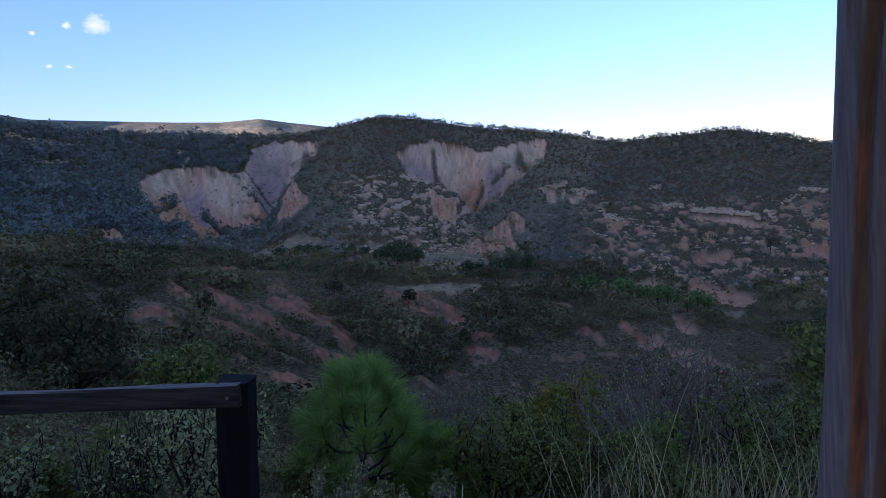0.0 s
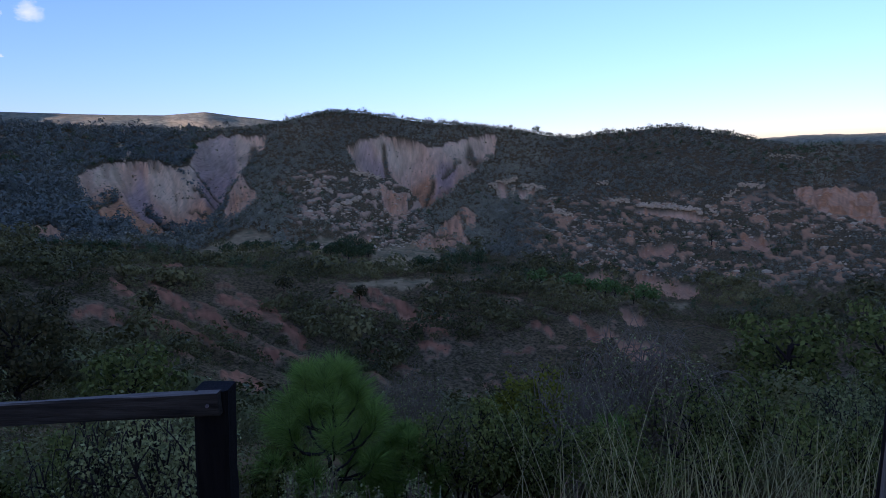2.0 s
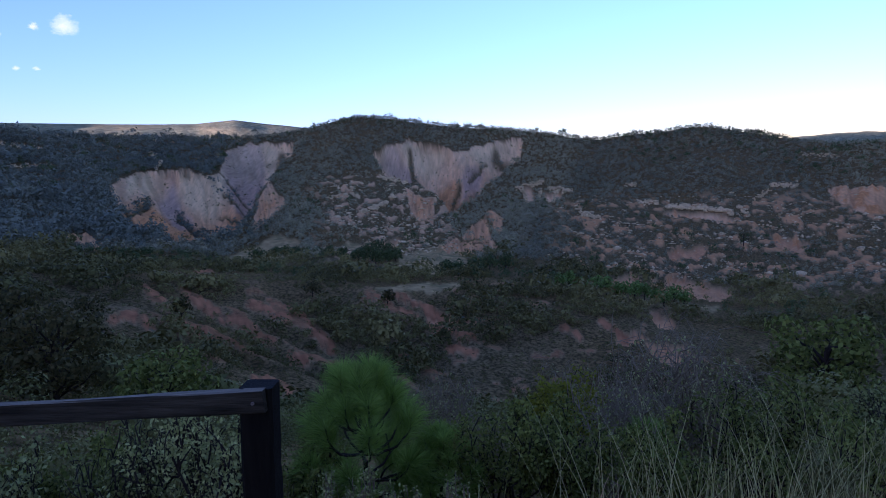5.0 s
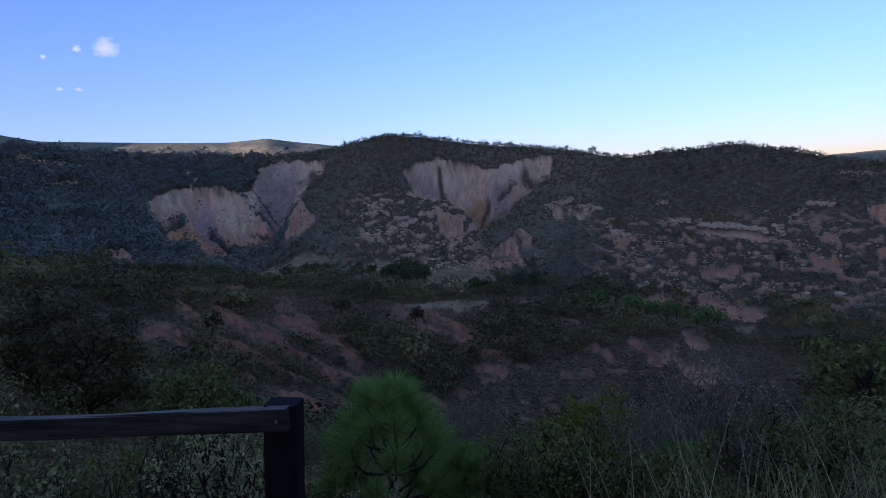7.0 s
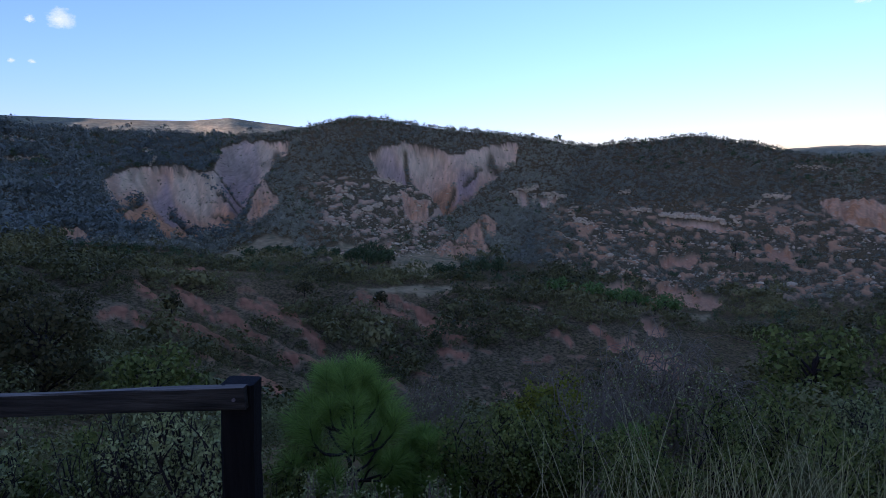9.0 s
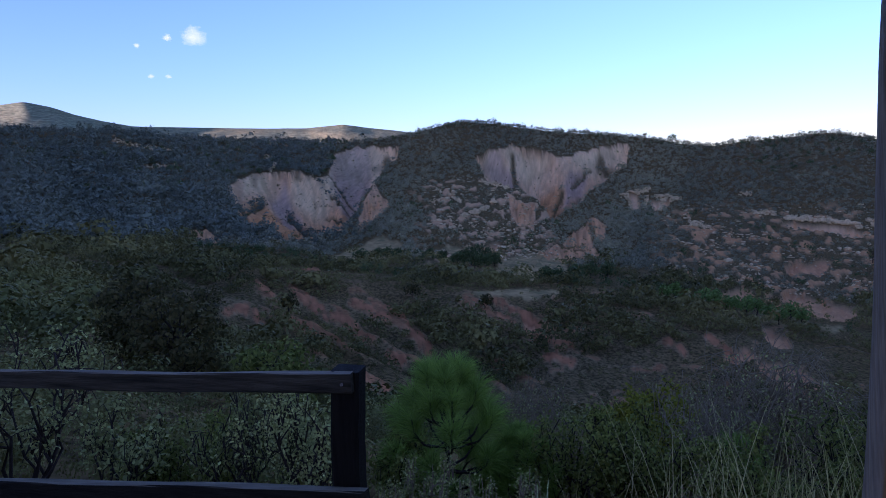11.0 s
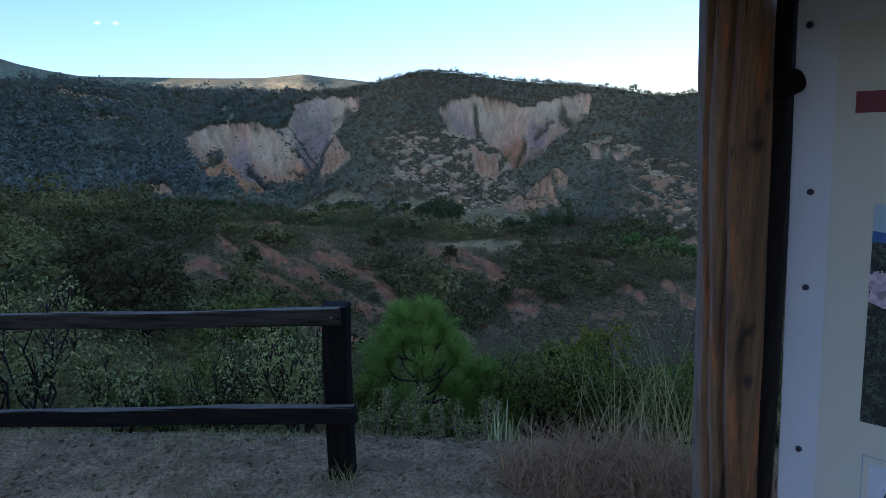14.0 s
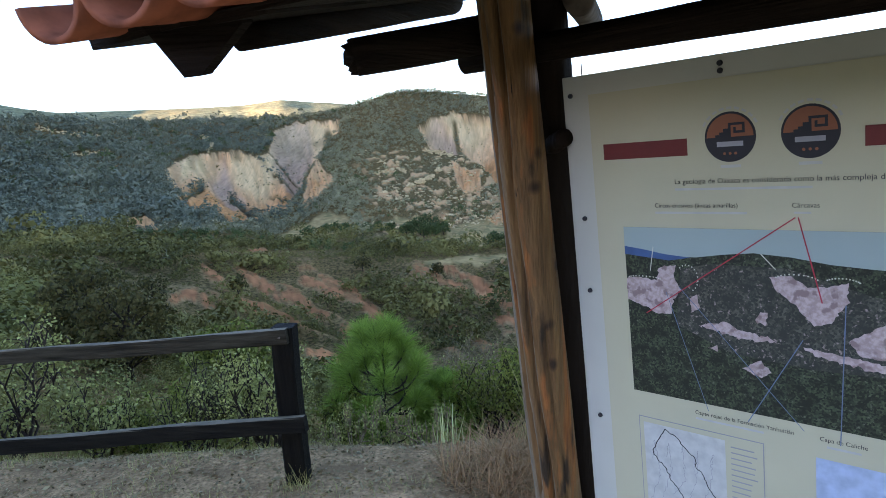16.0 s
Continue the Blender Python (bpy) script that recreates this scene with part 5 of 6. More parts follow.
# ---- the fence ----
def beam_mesh(p0, p1, wide, high, rng, warp=0.006, round_edge=0.006, steps=14):
    """A squared, slightly warped timber between two points."""
    p0, p1 = Vector(p0), Vector(p1)
    length = (p1 - p0).length
    x = (p1 - p0).normalized()
    up = Vector((0, 0, 1)) if abs(x.z) < 0.9 else Vector((0, 1, 0))
    y = up.cross(x).normalized()
    z = x.cross(y)
    bm = bmesh.new()
    rings = []
    r = round_edge
    shape = [(-wide / 2 + r, -high / 2), (wide / 2 - r, -high / 2), (wide / 2, -high / 2 + r), (wide / 2, high / 2 - r),
             (wide / 2 - r, high / 2), (-wide / 2 + r, high / 2), (-wide / 2, high / 2 - r), (-wide / 2, -high / 2 + r)]
    phase = rng.rand(6) * 6
    for i in range(steps + 1):
        t = i / steps
        dy = warp * math.sin(t * 5 + phase[0]) + warp * 0.4 * math.sin(t * 17 + phase[1])
        dz = warp * math.sin(t * 4 + phase[2]) + warp * 0.4 * math.sin(t * 21 + phase[3])
        ring = []
        for k, (a, b) in enumerate(shape):
            j = 0.0022 * math.sin(t * 37 + k * 2.1 + phase[4])
            ring.append(bm.verts.new(p0 + x * length * t + y * (a * (1 + j * 8) + dy) + z * (b + dz + j)))
        rings.append(ring)
    for r0, r1 in zip(rings, rings[1:]):
        for k in range(8):
            bm.faces.new((r0[k], r0[(k + 1) % 8], r1[(k + 1) % 8], r1[k]))
    bm.faces.new(rings[0][::-1])
    bm.faces.new(rings[-1])
    bmesh.ops.recalc_face_normals(bm, faces=bm.faces)
    return bm


def wooden_fence():
    rng = np.random.RandomState(5)
    thing = empty("fence", (0, 0, 0), "weathered dark wooden rail fence along the edge of the ledge", "fence")
    for base, top in (((-0.962, 3.62, -0.2), (-0.933, 3.61, 0.9)), ((-3.62, 3.78, -0.35), (-3.53, 3.77, 0.80)), ((-6.2, 3.95, -0.4), (-6.15, 3.94, 0.72))):
        part("post", beam_mesh(base, top, 0.12, 0.115, rng, 0.004, 0.012), FENCE_POST, thing, "nearly black square post")
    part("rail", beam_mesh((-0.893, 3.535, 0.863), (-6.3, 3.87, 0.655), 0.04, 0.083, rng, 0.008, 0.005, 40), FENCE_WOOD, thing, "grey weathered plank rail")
    part("rail", beam_mesh((-0.84, 3.53, 0.375), (-6.3, 3.87, -0.02), 0.05, 0.088, rng, 0.008, 0.005, 40), LOW_RAIL, thing, "nearly black rail with a paler upper face, painted as lit")
    for x, z in ((-0.93, 0.86), (-0.96, 0.36)):
        bm = bmesh.new()
        bmesh.ops.create_cone(bm, cap_ends=True, segments=8, radius1=0.006, radius2=0.006, depth=0.008, matrix=pose(x, 3.512, z, 90))
        part("nail", bm, CUT_WOOD, thing, "dull nail head")


wooden_fence()


# ---- the shelter ----
def log_mesh(p0, p1, r0, r1, seed, sides=40, steps=40, grooves=(), bend=0.012, ragged=0.0):
    """A peeled log with bumps and open cracks; the cracks are grooves at given turns."""
    p0, p1 = Vector(p0), Vector(p1)
    x = (p1 - p0).normalized()
    y = (Vector((0, 0, 1)) if abs(x.z) < 0.9 else Vector((0, 1, 0))).cross(x).normalized()
    z = x.cross(y)
    length = (p1 - p0).length
    bm = bmesh.new()
    rings = []
    off = Vector((seed * 3.1, seed * 1.7, 0))
    for i in range(steps + 1):
        t = i / steps
        r = r0 + (r1 - r0) * t
        mid = p0 + x * length * t + y * bend * math.sin(t * 3 + seed) + z * bend * math.cos(t * 2.4 + seed)
        ring = []
        for k in range(sides):
            a = 2 * math.pi * k / sides
            n = noise.fractal(Vector((math.cos(a) * 1.2, math.sin(a) * 1.2, t * length * 2.2)) + off, 1.0, 2.0, 4)
            rad = r * (1 + 0.06 * n)
            for turn, depth, start, stop in grooves:
                wander = turn + 0.12 * math.sin(t * length * 4 + turn) + 0.05 * math.sin(t * length * 13)
                d = abs((a - wander + math.pi) % (2 * math.pi) - math.pi)
                if start < t < stop and d < 0.12:
                    rad -= depth * (1 - d / 0.12)
            push = ragged * noise.noise(Vector((k * 0.9, seed, 0))) if i == 0 else 0
            ring.append(bm.verts.new(mid + x * push + (y * math.cos(a) + z * math.sin(a)) * rad))
        rings.append(ring)
    for a, b in zip(rings, rings[1:]):
        for k in range(sides):
            bm.faces.new((a[k], a[(k + 1) % sides], b[(k + 1) % sides], b[k]))
    for ring in (rings[0], rings[-1]):
        c = bm.verts.new(sum((v.co for v in ring), Vector()) / sides)
        for k in range(sides):
            bm.faces.new((c, ring[k], ring[(k + 1) % sides]))
    bmesh.ops.recalc_face_normals(bm, faces=bm.faces)
    return bm


def tile_mesh(length, r0, r1, thick, sides=14):
    """A curved clay tile, lying along x, hollow side up."""
    bm = bmesh.new()
    rows = []
    for inner in (0, 1):
        grid = []
        for i in range(6):
            t = i / 5
            r = r0 + (r1 - r0) * t - thick * inner
            grid.append([bm.verts.new((length * t, -r * math.cos(math.pi * k / sides), -r * math.sin(math.pi * k / sides) * 0.8)) for k in range(sides + 1)])
        rows.append(grid)
    for g in rows:
        for a, b in zip(g, g[1:]):
            for k in range(sides):
                bm.faces.new((a[k], a[k + 1], b[k + 1], b[k]))
    for i in (0, 5):
        for k in range(sides):
            bm.faces.new((rows[0][i][k], rows[0][i][k + 1], rows[1][i][k + 1], rows[1][i][k]))
    for k in (0, sides):
        for i in range(5):
            bm.faces.new((rows[0][i][k], rows[0][i + 1][k], rows[1][i + 1][k], rows[1][i][k]))
    bmesh.ops.recalc_face_normals(bm, faces=bm.faces)
    return bm


def shelter():
    rng = np.random.RandomState(9)
    thing = empty("shelter", (0, 0, 0), "rustic shelter of peeled logs under a clay tile roof", "shelter")
    cracks = ((4.35, 0.022, 0.15, 0.98), (3.75, 0.012, 0.4, 0.9), (5.1, 0.009, 0.1, 0.6))
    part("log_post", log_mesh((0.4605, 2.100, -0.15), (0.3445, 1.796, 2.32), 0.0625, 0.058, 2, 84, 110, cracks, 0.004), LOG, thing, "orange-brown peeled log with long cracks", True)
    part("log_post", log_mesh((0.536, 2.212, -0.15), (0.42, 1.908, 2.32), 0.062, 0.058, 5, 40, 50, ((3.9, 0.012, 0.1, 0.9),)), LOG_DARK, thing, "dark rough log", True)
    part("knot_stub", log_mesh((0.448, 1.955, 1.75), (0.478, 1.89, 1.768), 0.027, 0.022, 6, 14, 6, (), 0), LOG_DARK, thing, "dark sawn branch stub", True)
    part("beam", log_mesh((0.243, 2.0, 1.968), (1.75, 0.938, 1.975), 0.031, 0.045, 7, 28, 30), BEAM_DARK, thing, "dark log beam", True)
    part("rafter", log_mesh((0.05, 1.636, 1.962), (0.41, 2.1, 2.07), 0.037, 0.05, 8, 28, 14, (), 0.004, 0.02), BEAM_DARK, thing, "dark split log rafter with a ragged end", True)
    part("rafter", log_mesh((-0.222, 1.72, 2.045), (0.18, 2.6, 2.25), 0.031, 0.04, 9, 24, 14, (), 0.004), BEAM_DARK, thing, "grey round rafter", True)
    part("tie_log", log_mesh((0.52, 1.87, 2.075), (0.60, 2.3, 2.09), 0.034, 0.034, 10, 24, 8, (), 0.002), CUT_WOOD, thing, "grey log end", True)
    # Roof boards and tiles along the eave.
    slope = Vector((0.24, 0.55, 0.12)).normalized()
    eave = Vector((0.92, -0.38, 0.0)).normalized()
    for k in range(19):
        start = Vector((-0.441, 1.594, 2.036)) + eave * 0.157 * k - slope * (0.03 * math.sin(k * 2.3))
        # Boards further along reach out unseen overhead, added to shade the sign and post.
        if k > 5:
            start = start - slope * 0.35
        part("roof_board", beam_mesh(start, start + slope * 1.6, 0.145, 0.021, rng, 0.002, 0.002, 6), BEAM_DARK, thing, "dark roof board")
    bm = bmesh.new()
    tip = Vector((-0.246, 1.519, 1.938))
    side, up = Vector((0.96, 0.2, 0.05)).normalized(), Vector((0, 0, 1))
    shape = [tip + side * a + up * b for a, b in ((-0.081, 0.105), (-0.014, 0.0), (0.016, 0.0), (0.105, 0.087), (0.105, 0.116))]
    front = [bm.verts.new(p) for p in shape]
    back = [bm.verts.new(p + slope * 0.03) for p in shape]
    bm.faces.new(front)
    bm.faces.new(back[::-1])
    for i in range(5):
        bm.faces.new((front[i], front[(i + 1) % 5], back[(i + 1) % 5], back[i]))
    bmesh.ops.recalc_face_normals(bm, faces=bm.faces)
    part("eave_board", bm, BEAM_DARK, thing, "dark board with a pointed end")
    first = None
    for k in range(14):
        at = Vector((-0.475, 1.452, 2.09)) + eave * 0.197 * k
        turn = Matrix((slope, -slope.cross(Vector((0, 0, 1))).normalized(), slope.cross(-slope.cross(Vector((0, 0, 1))).normalized()))).transposed().to_4x4()
        wobble = pose(0, 0, 0, 6 * math.sin(k * 3.1), 2 * math.sin(k * 1.3), 4 * math.sin(k * 2.7))
        if first is None:
            first = part("roof_tile", tile_mesh(0.46, 0.099, 0.087, 0.016), CLAY, thing, smooth=True)
            ob = first
        else:
            ob = new("roof_tile", first.data)
            ob.parent = thing
        ob.matrix_local = Matrix.Translation(at) @ turn @ wobble
        upper = new("roof_tile", first.data)
        upper.parent = thing
        upper.matrix_local = Matrix.Translation(at + slope * 0.36 + Vector((0, 0, 0.012))) @ turn @ wobble
        if k < 13:
            cover = new("roof_tile", first.data)
            cover.parent = thing
            cover.matrix_local = Matrix.Translation(at + eave * 0.0985 + Vector((0, 0, 0.035)) - slope * 0.02) @ turn @ wobble @ pose(0, 0, 0, 180)


shelter()


# ---- the information board ----
BOARD = Matrix.Translation((0.514, 1.898, 1.57))
_x = Vector((0.797, -0.604, 0.0)).normalized()
_z = Vector((-0.026, -0.041, 1.0))
_z = (_z - _x * _z.dot(_x)).normalized()
_y = _z.cross(_x)
BOARD = BOARD @ Matrix((_x, _y, _z)).transposed().to_4x4()

PANEL = paint("white_sheet_panel", (0.5, 0.5, 0.4116), 0.45, 0.4, 0.06, 6)
PAPER = paint("cream_print", (0.49, 0.46, 0.2982), 0.4, 0.4, 0.05, 5)
MAROON = paint("maroon_print", (0.16, 0.02, 0.015), 0.4, 0.4, 0.1)
INK = paint("black_print", (0.025, 0.025, 0.028), 0.5, 0.3, 0.1)
GREY_INK = paint("grey_print", (0.3, 0.3, 0.3), 0.5, 0.3, 0.1)
FAINT_INK = paint("faint_print", (0.46, 0.46, 0.4), 0.5, 0.3, 0.1)
ORANGE = paint("orange_print", (0.27, 0.09, 0.035), 0.4, 0.4, 0.1)
SKY_PRINT = paint("pale_blue_print", (0.32, 0.41, 0.3696), 0.4, 0.4, 0.08, 3)
BLUE_PRINT = paint("deep_blue_print", (0.05, 0.12, 0.26), 0.4, 0.4, 0.2)
RED_LINE = paint("red_print", (0.45, 0.04, 0.06), 0.4, 0.4, 0.1)
BLUE_LINE = paint("blue_print", (0.13, 0.19, 0.27), 0.4, 0.4, 0.1)
WHITE_LINE = paint("white_print", (0.6, 0.6, 0.48), 0.4, 0.4, 0.05)
MAP_PAPER = paint("pale_map_print", (0.52, 0.52, 0.4536), 0.4, 0.4, 0.16, 40)
SEA_PRINT = paint("light_blue_map_print", (0.4, 0.5, 0.62), 0.4, 0.4, 0.25, 30)


def printed(name, a, b, c, scale, low=0.4, high=0.6):
    mat, nt, shader = blank(name, 0.4, 0.4)
    colour = blend(nt, grain(nt, scale, 6, low=low, high=high), a, b)
    colour = blend(nt, grain(nt, scale * 0.4, 3, low=0.55, high=0.62), colour, c)
    nt.links.new(colour, shader.inputs["Base Color"])
    return mat


CLIFF_PRINT = printed("cliff_print", (0.52, 0.41, 0.38), (0.38, 0.28, 0.25), (0.26, 0.18, 0.165), 110)


def leafy_print(name, dark, light, pale, scale):
    """A printed picture of foliage: dabs of leaf, lit and shaded."""
    mat, nt, shader = blank(name, 0.4, 0.4)
    co, dabs = nt.nodes.new("ShaderNodeTexCoord"), nt.nodes.new("ShaderNodeTexVoronoi")
    dabs.inputs["Scale"].default_value, dabs.inputs["Randomness"].default_value = scale, 1.0
    nt.links.new(co.outputs["Object"], dabs.inputs["Vector"])
    grey = nt.nodes.new("ShaderNodeRGBToBW")
    nt.links.new(dabs.outputs["Color"], grey.inputs[0])
    spread = nt.nodes.new("ShaderNodeMapRange")
    spread.inputs["From Min"].default_value, spread.inputs["From Max"].default_value = 0.35, 0.8
    nt.links.new(grey.outputs[0], spread.inputs["Value"])
    colour = blend(nt, spread.outputs[0], dark, light)
    colour = blend(nt, grain(nt, scale * 0.14, 4, low=0.45, high=0.62), colour, dark)
    colour = blend(nt, grain(nt, scale * 0.5, 4, low=0.62, high=0.72), colour, pale)
    nt.links.new(colour, shader.inputs["Base Color"])
    return mat


FOREST_PRINT = leafy_print("forest_print", (0.012, 0.017, 0.011), (0.07, 0.095, 0.05), (0.13, 0.15, 0.1), 260)
SLOPE_PRINT = leafy_print("slope_print", (0.03, 0.035, 0.028), (0.10, 0.105, 0.075), (0.34, 0.27, 0.24), 230)


def ragged(shape, size, seed):
    """An outline with its edges broken into uneven steps."""
    rng = np.random.RandomState(seed)
    out = []
    for (x0, y0), (x1, y1) in zip(shape, shape[1:] + shape[:1]):
        n = max(2, int(math.hypot(x1 - x0, y1 - y0) / 0.006))
        for k in range(n):
            s = size if k else size * 0.4
            out.append((x0 + (x1 - x0) * k / n + rng.normal(0, s), y0 + (y1 - y0) * k / n + rng.normal(0, s)))
    return out


def sheet(name, corners, depth, material, parent, label=""):
    """A flat printed shape on the board, depth metres proud of it."""
    bm = bmesh.new()
    front = [bm.verts.new((u, -depth, v - 1.57)) for u, v in corners]
    bm.faces.new(front)
    bmesh.ops.recalc_face_normals(bm, faces=bm.faces)
    for f in bm.faces:
        if f.normal.y > 0:
            f.normal_flip()
    return part(name, bm, material, parent, label)


def box_corners(u0, u1, v0, v1):
    return [(u0, v0), (u1, v0), (u1, v1), (u0, v1)]


def disc(u, v, r, n=36, a0=0, a1=360):
    return [(u + r * math.cos(radians(a0 + (a1 - a0) * k / n)), v + r * math.sin(radians(a0 + (a1 - a0) * k / n))) for k in range(n + (a1 - a0 < 360))]


def stroke(p, q, w):
    d = Vector((q[0] - p[0], q[1] - p[1])).normalized() * w / 2
    return [(p[0] - d.y, p[1] + d.x), (q[0] - d.y, q[1] + d.x), (q[0] + d.y, q[1] - d.x), (p[0] + d.y, p[1] - d.x)]


def lettering(text, u, v, width, depth, material, parent):
    """A line of print, set to a width, its foot at v."""
    cu = bpy.data.curves.new("print", "FONT")
    cu.body, cu.size = text, 0.02
    tmp = new("print", cu)
    bpy.context.view_layer.update()
    me = bpy.data.meshes.new_from_object(tmp.evaluated_get(bpy.context.evaluated_depsgraph_get()))
    bpy.data.objects.remove(tmp)
    bpy.data.curves.remove(cu)
    span = max(v_.co.x for v_ in me.vertices) - min(v_.co.x for v_ in me.vertices)
    k = width / span
    for v_ in me.vertices:
        v_.co = Vector((u + v_.co.x * k, -depth, v - 1.57 + v_.co.y * k))
    me.materials.append(material)
    ob = new("printed_line", me)
    ob.parent = parent
    return ob


def information_board():
    thing = new("information_board")
    thing.matrix_world = BOARD
    bpy.context.view_layer.update()
    tagged(thing, "cream information board with a printed photograph and maps", "sign")
    bm = bmesh.new()
    bmesh.ops.create_cube(bm, size=1, matrix=Matrix.Translation((0.4225, 0.006, 1.293 - 1.57)) @ Matrix.Diagonal((0.911, 0.012, 1.226, 1)))
    bmesh.ops.bevel(bm, geom=list(bm.edges), offset=0.002, segments=1, affect="EDGES")
    part("panel", bm, PANEL, thing, "white sheet panel")
    sheet("poster", box_corners(0.035, 0.81, 0.74, 1.86), 0.001, PAPER, thing, "cream printed poster")
    for u in (0.066, 0.585):
        sheet("maroon_bar", box_corners(u, u + 0.197, 1.708, 1.744), 0.002, MAROON, thing)
    for u in (0.351, 0.497):
        ring = sheet("emblem", disc(u, 1.741, 0.0505), 0.002, INK, thing, "round black and orange emblem")
        sheet("emblem_sky", disc(u, 1.741, 0.046, 24, 0, 180), 0.003, ORANGE, ring)
        for a, b, c, d in ((-.002, .03, 1.764, 1.769), (.025, .03, 1.752, 1.769), (.008, .03, 1.748, 1.753), (.008, .013, 1.748, 1.76), (-.002, .003, 1.741, 1.769),
                           (-.012, .0, 1.741, 1.758), (-.02, -.01, 1.741, 1.751), (-.028, -.018, 1.741, 1.746)):
            sheet("emblem_step", box_corners(u + a, u + b, c, d), 0.004, INK, ring)
        sheet("emblem_bar", box_corners(u - 0.026, u + 0.026, 1.722, 1.732), 0.003, GREY_INK, ring)
        for du in (-0.011, 0, 0.011):
            sheet("emblem_dot", disc(u + du, 1.708, 0.003, 10), 0.003, ORANGE, ring)
        for k in range(9):
            a = radians(150 - k * 15)
            p = (u + 0.0575 * math.cos(a), 1.741 + 0.0575 * math.sin(a))
            sheet("small_print", stroke((p[0] - 0.005 * math.sin(a), p[1] + 0.005 * math.cos(a)), (p[0] + 0.005 * math.sin(a), p[1] - 0.005 * math.cos(a)), 0.005), 0.002, FAINT_INK, thing)
        sheet("small_print", box_corners(u - 0.02, u + 0.02, 1.679, 1.685), 0.002, FAINT_INK, thing)
    lettering("La geología de Oaxaca es considerada como la más compleja de México", 0.231, 1.648, 0.44, 0.002, INK, thing)
    sheet("small_print", box_corners(0.232, 0.5, 1.634, 1.639), 0.002, FAINT_INK, thing)
    lettering("Circos erosivos (líneas amarillas)", 0.183, 1.597, 0.178, 0.002, INK, thing)
    sheet("small_print", box_corners(0.184, 0.38, 1.583, 1.588), 0.002, FAINT_INK, thing)
    lettering("Cárcavas", 0.463, 1.597, 0.048, 0.002, INK, thing)
    sheet("small_print", box_corners(0.467, 0.497, 1.585, 1.589), 0.002, FAINT_INK, thing)
    lettering("Capas rojas de la Formación Yanhuitlán", 0.253, 1.121, 0.206, 0.002, INK, thing)
    sheet("small_print", box_corners(0.254, 0.40, 1.108, 1.113), 0.002, FAINT_INK, thing)
    lettering("Capa de Caliche", 0.507, 1.121, 0.083, 0.002, INK, thing)
    sheet("small_print", box_corners(0.52, 0.58, 1.107, 1.112), 0.002, FAINT_INK, thing)
    # The photograph of the valley.
    photo = sheet("photograph", box_corners(0.104, 0.741, 1.150, 1.552), 0.002, FOREST_PRINT, thing, "printed photograph of the eroded hillside")
    sheet("photo_sky", [(0.104, 1.505), (0.16, 1.496), (0.21, 1.487), (0.27, 1.488), (0.33, 1.497), (0.39, 1.503), (0.46, 1.498), (0.53, 1.487), (0.6, 1.482), (0.741, 1.478), (0.741, 1.552), (0.104, 1.552)], 0.003, SKY_PRINT, photo)
    sheet("photo_ridge", [(0.104, 1.488), (0.21, 1.478), (0.26, 1.487), (0.2, 1.492), (0.15, 1.501), (0.104, 1.507)], 0.0035, BLUE_PRINT, photo)
    sheet("photo_slope", [(0.22, 1.33), (0.34, 1.28), (0.5, 1.27), (0.741, 1.28), (0.741, 1.42), (0.6, 1.43), (0.45, 1.475), (0.3, 1.475), (0.235, 1.46)], 0.0028, SLOPE_PRINT, photo)
    for shape in ([(0.105, 1.43), (0.14, 1.435), (0.18, 1.43), (0.185, 1.46), (0.225, 1.468), (0.22, 1.44), (0.235, 1.41), (0.215, 1.39), (0.21, 1.355), (0.18, 1.35), (0.15, 1.365), (0.12, 1.375), (0.105, 1.38)],
                  [(0.255, 1.395), (0.27, 1.405), (0.275, 1.375), (0.255, 1.36)],
                  [(0.42, 1.455), (0.46, 1.46), (0.49, 1.44), (0.53, 1.445), (0.56, 1.455), (0.555, 1.41), (0.53, 1.37), (0.5, 1.36), (0.47, 1.4), (0.43, 1.43)],
                  [(0.39, 1.36), (0.40, 1.38), (0.415, 1.38), (0.41, 1.35)], [(0.56, 1.34), (0.62, 1.38), (0.66, 1.36), (0.64, 1.31), (0.58, 1.31)],
                  [(0.27, 1.335), (0.33, 1.35), (0.36, 1.335), (0.42, 1.325), (0.44, 1.315), (0.35, 1.318)], [(0.48, 1.315), (0.62, 1.3), (0.7, 1.285), (0.6, 1.285), (0.5, 1.3)],
                  [(0.36, 1.25), (0.40, 1.275), (0.42, 1.25), (0.40, 1.235)], [(0.29, 1.285), (0.31, 1.295), (0.31, 1.28)]):
        sheet("photo_cliff", ragged(shape, 0.0016, int(shape[0][0] * 1e4)), 0.0035, CLIFF_PRINT, photo)
    for p, q, w, m in (((0.15, 1.35), (0.47, 1.578), 0.0025, RED_LINE), ((0.475, 1.578), (0.515, 1.41), 0.0025, RED_LINE), ((0.165, 1.452), (0.175, 1.508), 0.002, WHITE_LINE),
                       ((0.405, 1.502), (0.432, 1.472), 0.002, WHITE_LINE), ((0.2, 1.405), (0.285, 1.135), 0.0015, BLUE_LINE), ((0.23, 1.42), (0.48, 1.135), 0.0015, BLUE_LINE),
                       ((0.48, 1.33), (0.37, 1.13), 0.002, BLUE_LINE), ((0.555, 1.41), (0.545, 1.12), 0.002, BLUE_LINE)):
        sheet("pointer_line", stroke(p, q, w), 0.0045, m, photo)
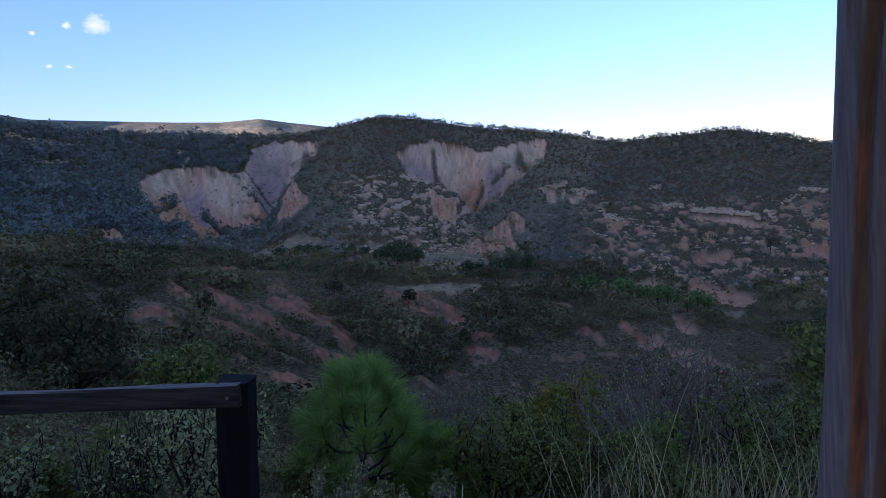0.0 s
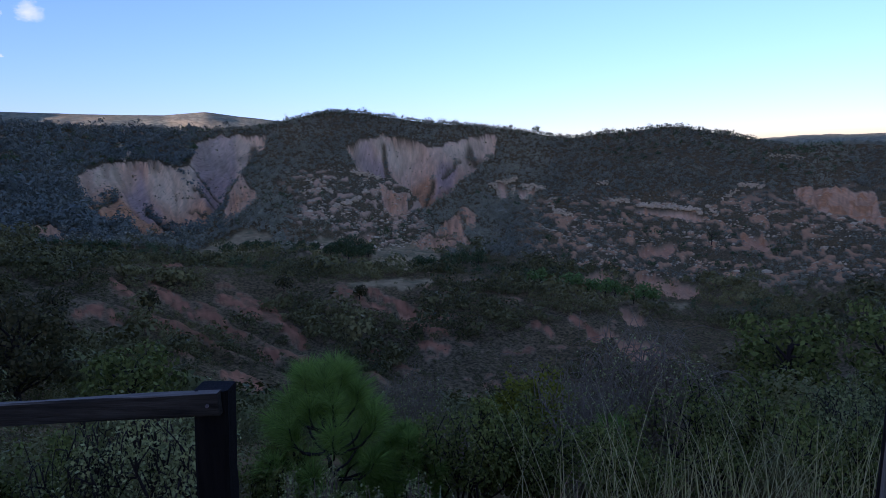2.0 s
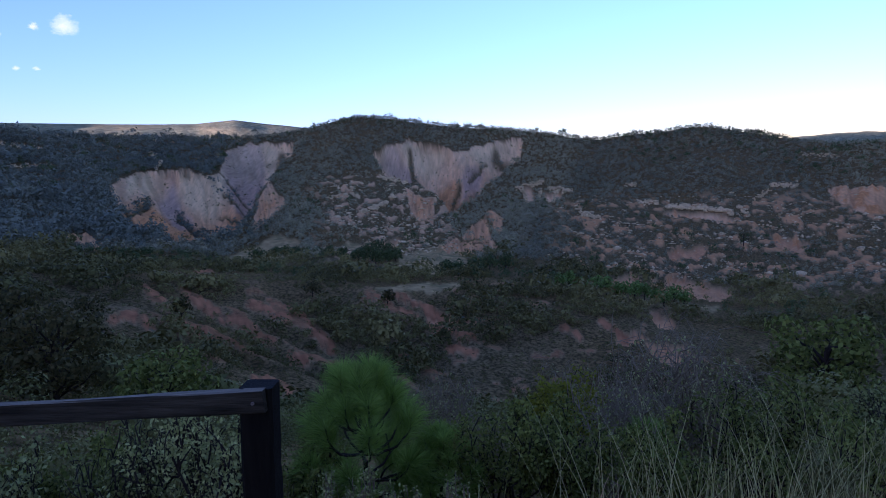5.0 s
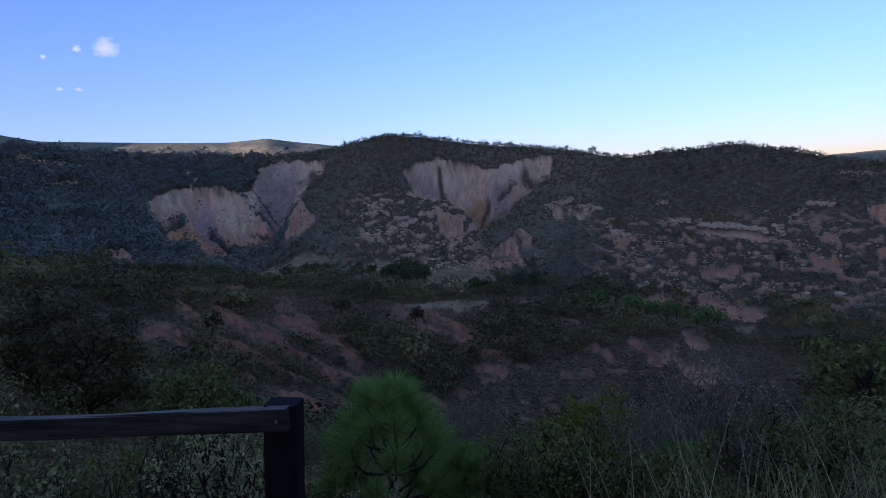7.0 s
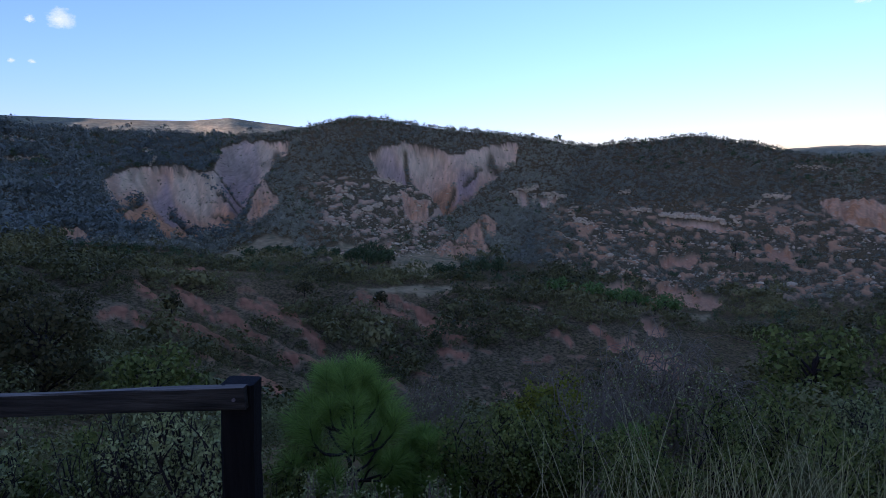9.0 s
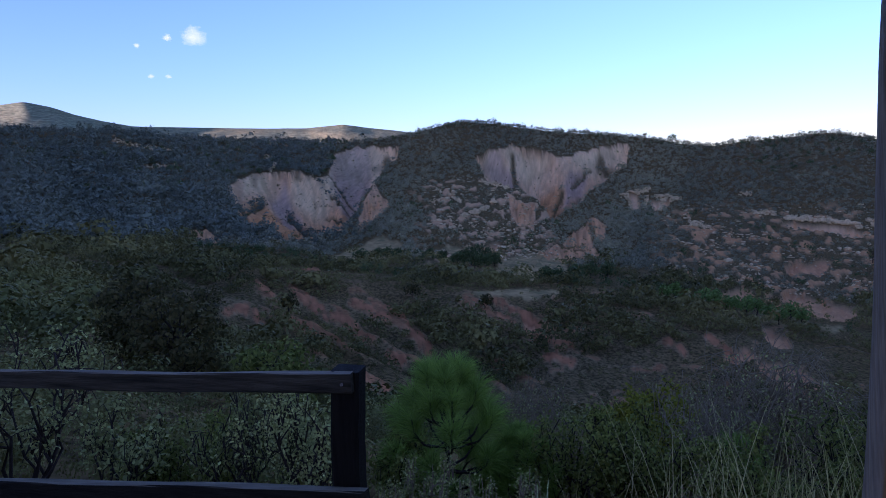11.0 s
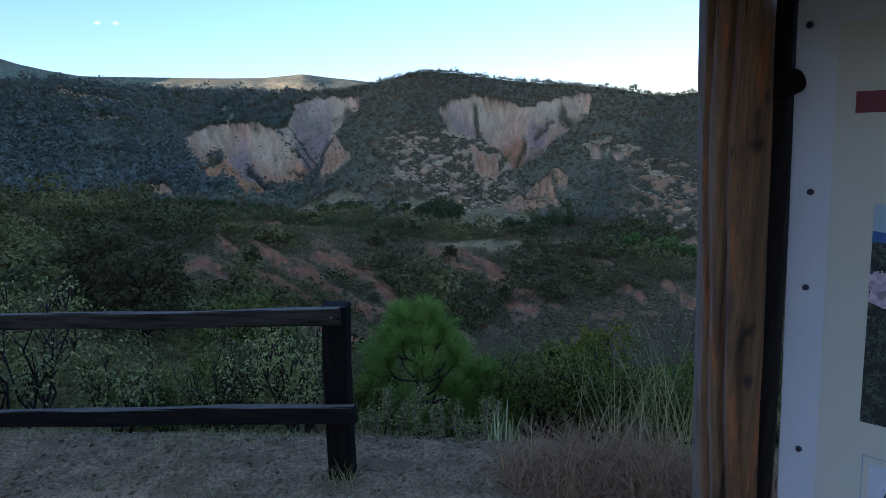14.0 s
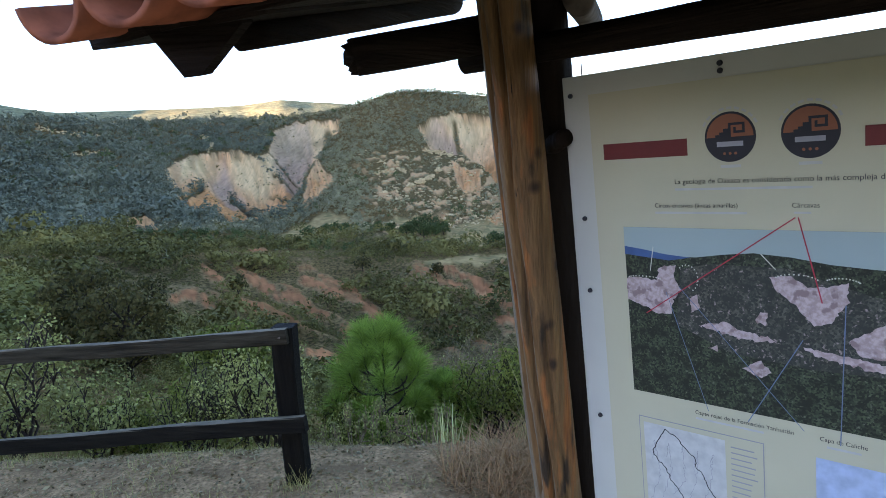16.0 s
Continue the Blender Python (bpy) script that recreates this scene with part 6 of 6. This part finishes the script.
    for cu, cv, ru, rv, a0, a1 in ((0.25, 1.44, 0.024, 0.03, -60, 130), (0.15, 1.432, 0.04, 0.006, 20, 160), (0.47, 1.452, 0.04, 0.012, 20, 160), (0.55, 1.452, 0.03, 0.01, 20, 150)):
        for k in range(12):
            a = radians(a0 + (a1 - a0) * k / 11)
            sheet("dotted_line", disc(cu + ru * math.cos(a), cv + rv * math.sin(a), 0.0017, 6), 0.0045, WHITE_LINE, photo)
    # Maps along the foot.
    rim = sheet("map", box_corners(0.112, 0.40, 0.84, 1.086), 0.002, GREY_INK, thing, "pale map with a dark winding outline")
    sheet("map_border", box_corners(0.114, 0.398, 0.842, 1.084), 0.0025, PAPER, rim)
    sheet("map_sheet", box_corners(0.124, 0.318, 0.845, 1.072), 0.003, MAP_PAPER, rim)
    turns = [(0.178, 1.064), (0.205, 1.052), (0.222, 1.03), (0.245, 1.012), (0.25, 0.985), (0.268, 0.968), (0.275, 0.945), (0.298, 0.915), (0.282, 0.90), (0.255, 0.885), (0.24, 0.872),
             (0.222, 0.885), (0.205, 0.915), (0.185, 0.935), (0.178, 0.96), (0.155, 0.98), (0.144, 1.0), (0.158, 1.03), (0.178, 1.064)]
    way = ragged(turns[:-1], 0.0016, 4)
    for k, (p, q) in enumerate(zip(way, way[1:] + way[:1])):
        sheet("map_outline", stroke(p, q, 0.0022), 0.0036 + 0.0001 * (k % 2), INK, rim)
    for k in range(5):
        creek = ragged([(0.13 + 0.03 * k, 0.86 + 0.02 * (k % 3)), (0.16 + 0.03 * k, 0.94 + 0.02 * (k % 2)), (0.15 + 0.035 * k, 1.03)], 0.002, 20 + k)[:-18]
        for p, q in zip(creek, creek[1:]):
            sheet("map_creek", stroke(p, q, 0.0008), 0.0033, GREY_INK, rim)
    sheet("map_ring", disc(0.222, 0.888, 0.009, 20), 0.0034, GREY_INK, rim)
    for k in range(14):
        wide = (0.05, 0.056, 0.044, 0.052)[k % 4] * (0.8 if k > 6 else 1)
        sheet("legend_bar", box_corners(0.33, 0.33 + wide, 1.058 - k * 0.0135, 1.061 - k * 0.0135), 0.003, GREY_INK, rim)
    sheet("small_map", box_corners(0.5, 0.735, 0.86, 1.082), 0.002, SEA_PRINT, thing, "pale blue small map")
    for k, (u, v) in enumerate(((-0.012, 1.862), (0.002, 1.57), (0.002, 1.39), (0.004, 1.06), (0.336, 1.888), (0.336, 1.873), (0.85, 1.86), (0.85, 1.57), (0.85, 1.39), (0.85, 1.06))):
        bm = bmesh.new()
        bmesh.ops.create_cone(bm, cap_ends=True, segments=12, radius1=0.006, radius2=0.005, depth=0.005, matrix=pose(u, -0.0025, v - 1.57, 90))
        part("screw", bm, INK, thing, "black screw head" if k == 0 else "")
    bm = bmesh.new()
    bmesh.ops.create_cone(bm, cap_ends=True, segments=8, radius1=0.0015, radius2=0.0015, depth=0.03, matrix=pose(0.02, 0.004, 1.918 - 1.57))
    part("wire", bm, INK, thing, "short bent wire")


information_board()


# ---- clouds ----
def cloud_material(name, seed):
    """Vapour that emits the brightness sunlight would give it: a ragged patch that thins out towards its rim."""
    mat, nt, shader = blank(name, 1.0, 0.0)
    shader.inputs["Base Color"].default_value = (0.05, 0.05, 0.05, 1)
    shader.inputs["Emission Color"].default_value = (0.8, 1.0, 1.02, 1)
    shader.inputs["Emission Strength"].default_value = 0.2
    co, length = nt.nodes.new("ShaderNodeTexCoord"), nt.nodes.new("ShaderNodeVectorMath")
    length.operation = "LENGTH"
    nt.links.new(co.outputs["Object"], length.inputs[0])
    shift = nt.nodes.new("ShaderNodeMapping")
    shift.inputs["Location"].default_value = (seed, seed * 2, 0)
    nt.links.new(co.outputs["Object"], shift.inputs["Vector"])
    billow = nt.nodes.new("ShaderNodeTexNoise")
    billow.inputs["Scale"].default_value, billow.inputs["Detail"].default_value, billow.inputs["Roughness"].default_value = 2.4, 9, 0.7
    nt.links.new(shift.outputs[0], billow.inputs["Vector"])
    thin = nt.nodes.new("ShaderNodeMath")
    thin.operation = "MULTIPLY_ADD"
    thin.inputs[1].default_value, thin.inputs[2].default_value = -1.0, 0.36
    nt.links.new(length.outputs["Value"], thin.inputs[0])
    total = nt.nodes.new("ShaderNodeMath")
    nt.links.new(thin.outputs[0], total.inputs[0])
    nt.links.new(billow.outputs["Fac"], total.inputs[1])
    ramp = nt.nodes.new("ShaderNodeMapRange")
    ramp.inputs["From Min"].default_value, ramp.inputs["From Max"].default_value = 0.46, 1.02
    nt.links.new(total.outputs[0], ramp.inputs["Value"])
    nt.links.new(ramp.outputs[0], shader.inputs["Alpha"])
    return mat


def cloud(bearing, rise, wide, high, seed, label):
    r = 3600
    bm = bmesh.new()
    bmesh.ops.create_uvsphere(bm, u_segments=32, v_segments=16, radius=1.15)
    for v in bm.verts:
        v.co.y *= 0.05
    ob = part("cloud", bm, cloud_material("evening_cloud", seed * 1.37), smooth=True)
    ob.matrix_world = look((*polar(bearing, r), EYE + rise * r), (STATION[0], STATION[1], EYE)) @ pose(0, 0, 0, 90) @ Matrix.Diagonal((wide / 2, wide / 2, high / 2, 1))
    tagged(ob, label, "cloud", "clouds", "structure")


cloud(-30.9, 0.212, 330, 250, 1, "small bright white cloud in the blue sky")
cloud(-32.8, 0.209, 110, 90, 2, "faint scrap of white cloud")
cloud(-35.0, 0.196, 80, 60, 3, "faint scrap of white cloud")
cloud(-34.1, 0.156, 90, 50, 4, "faint scrap of white cloud")
cloud(-32.85, 0.156, 80, 50, 5, "faint scrap of white cloud")
cloud(30.3, 0.215, 260, 130, 6, "small bright white cloud in the blue sky")
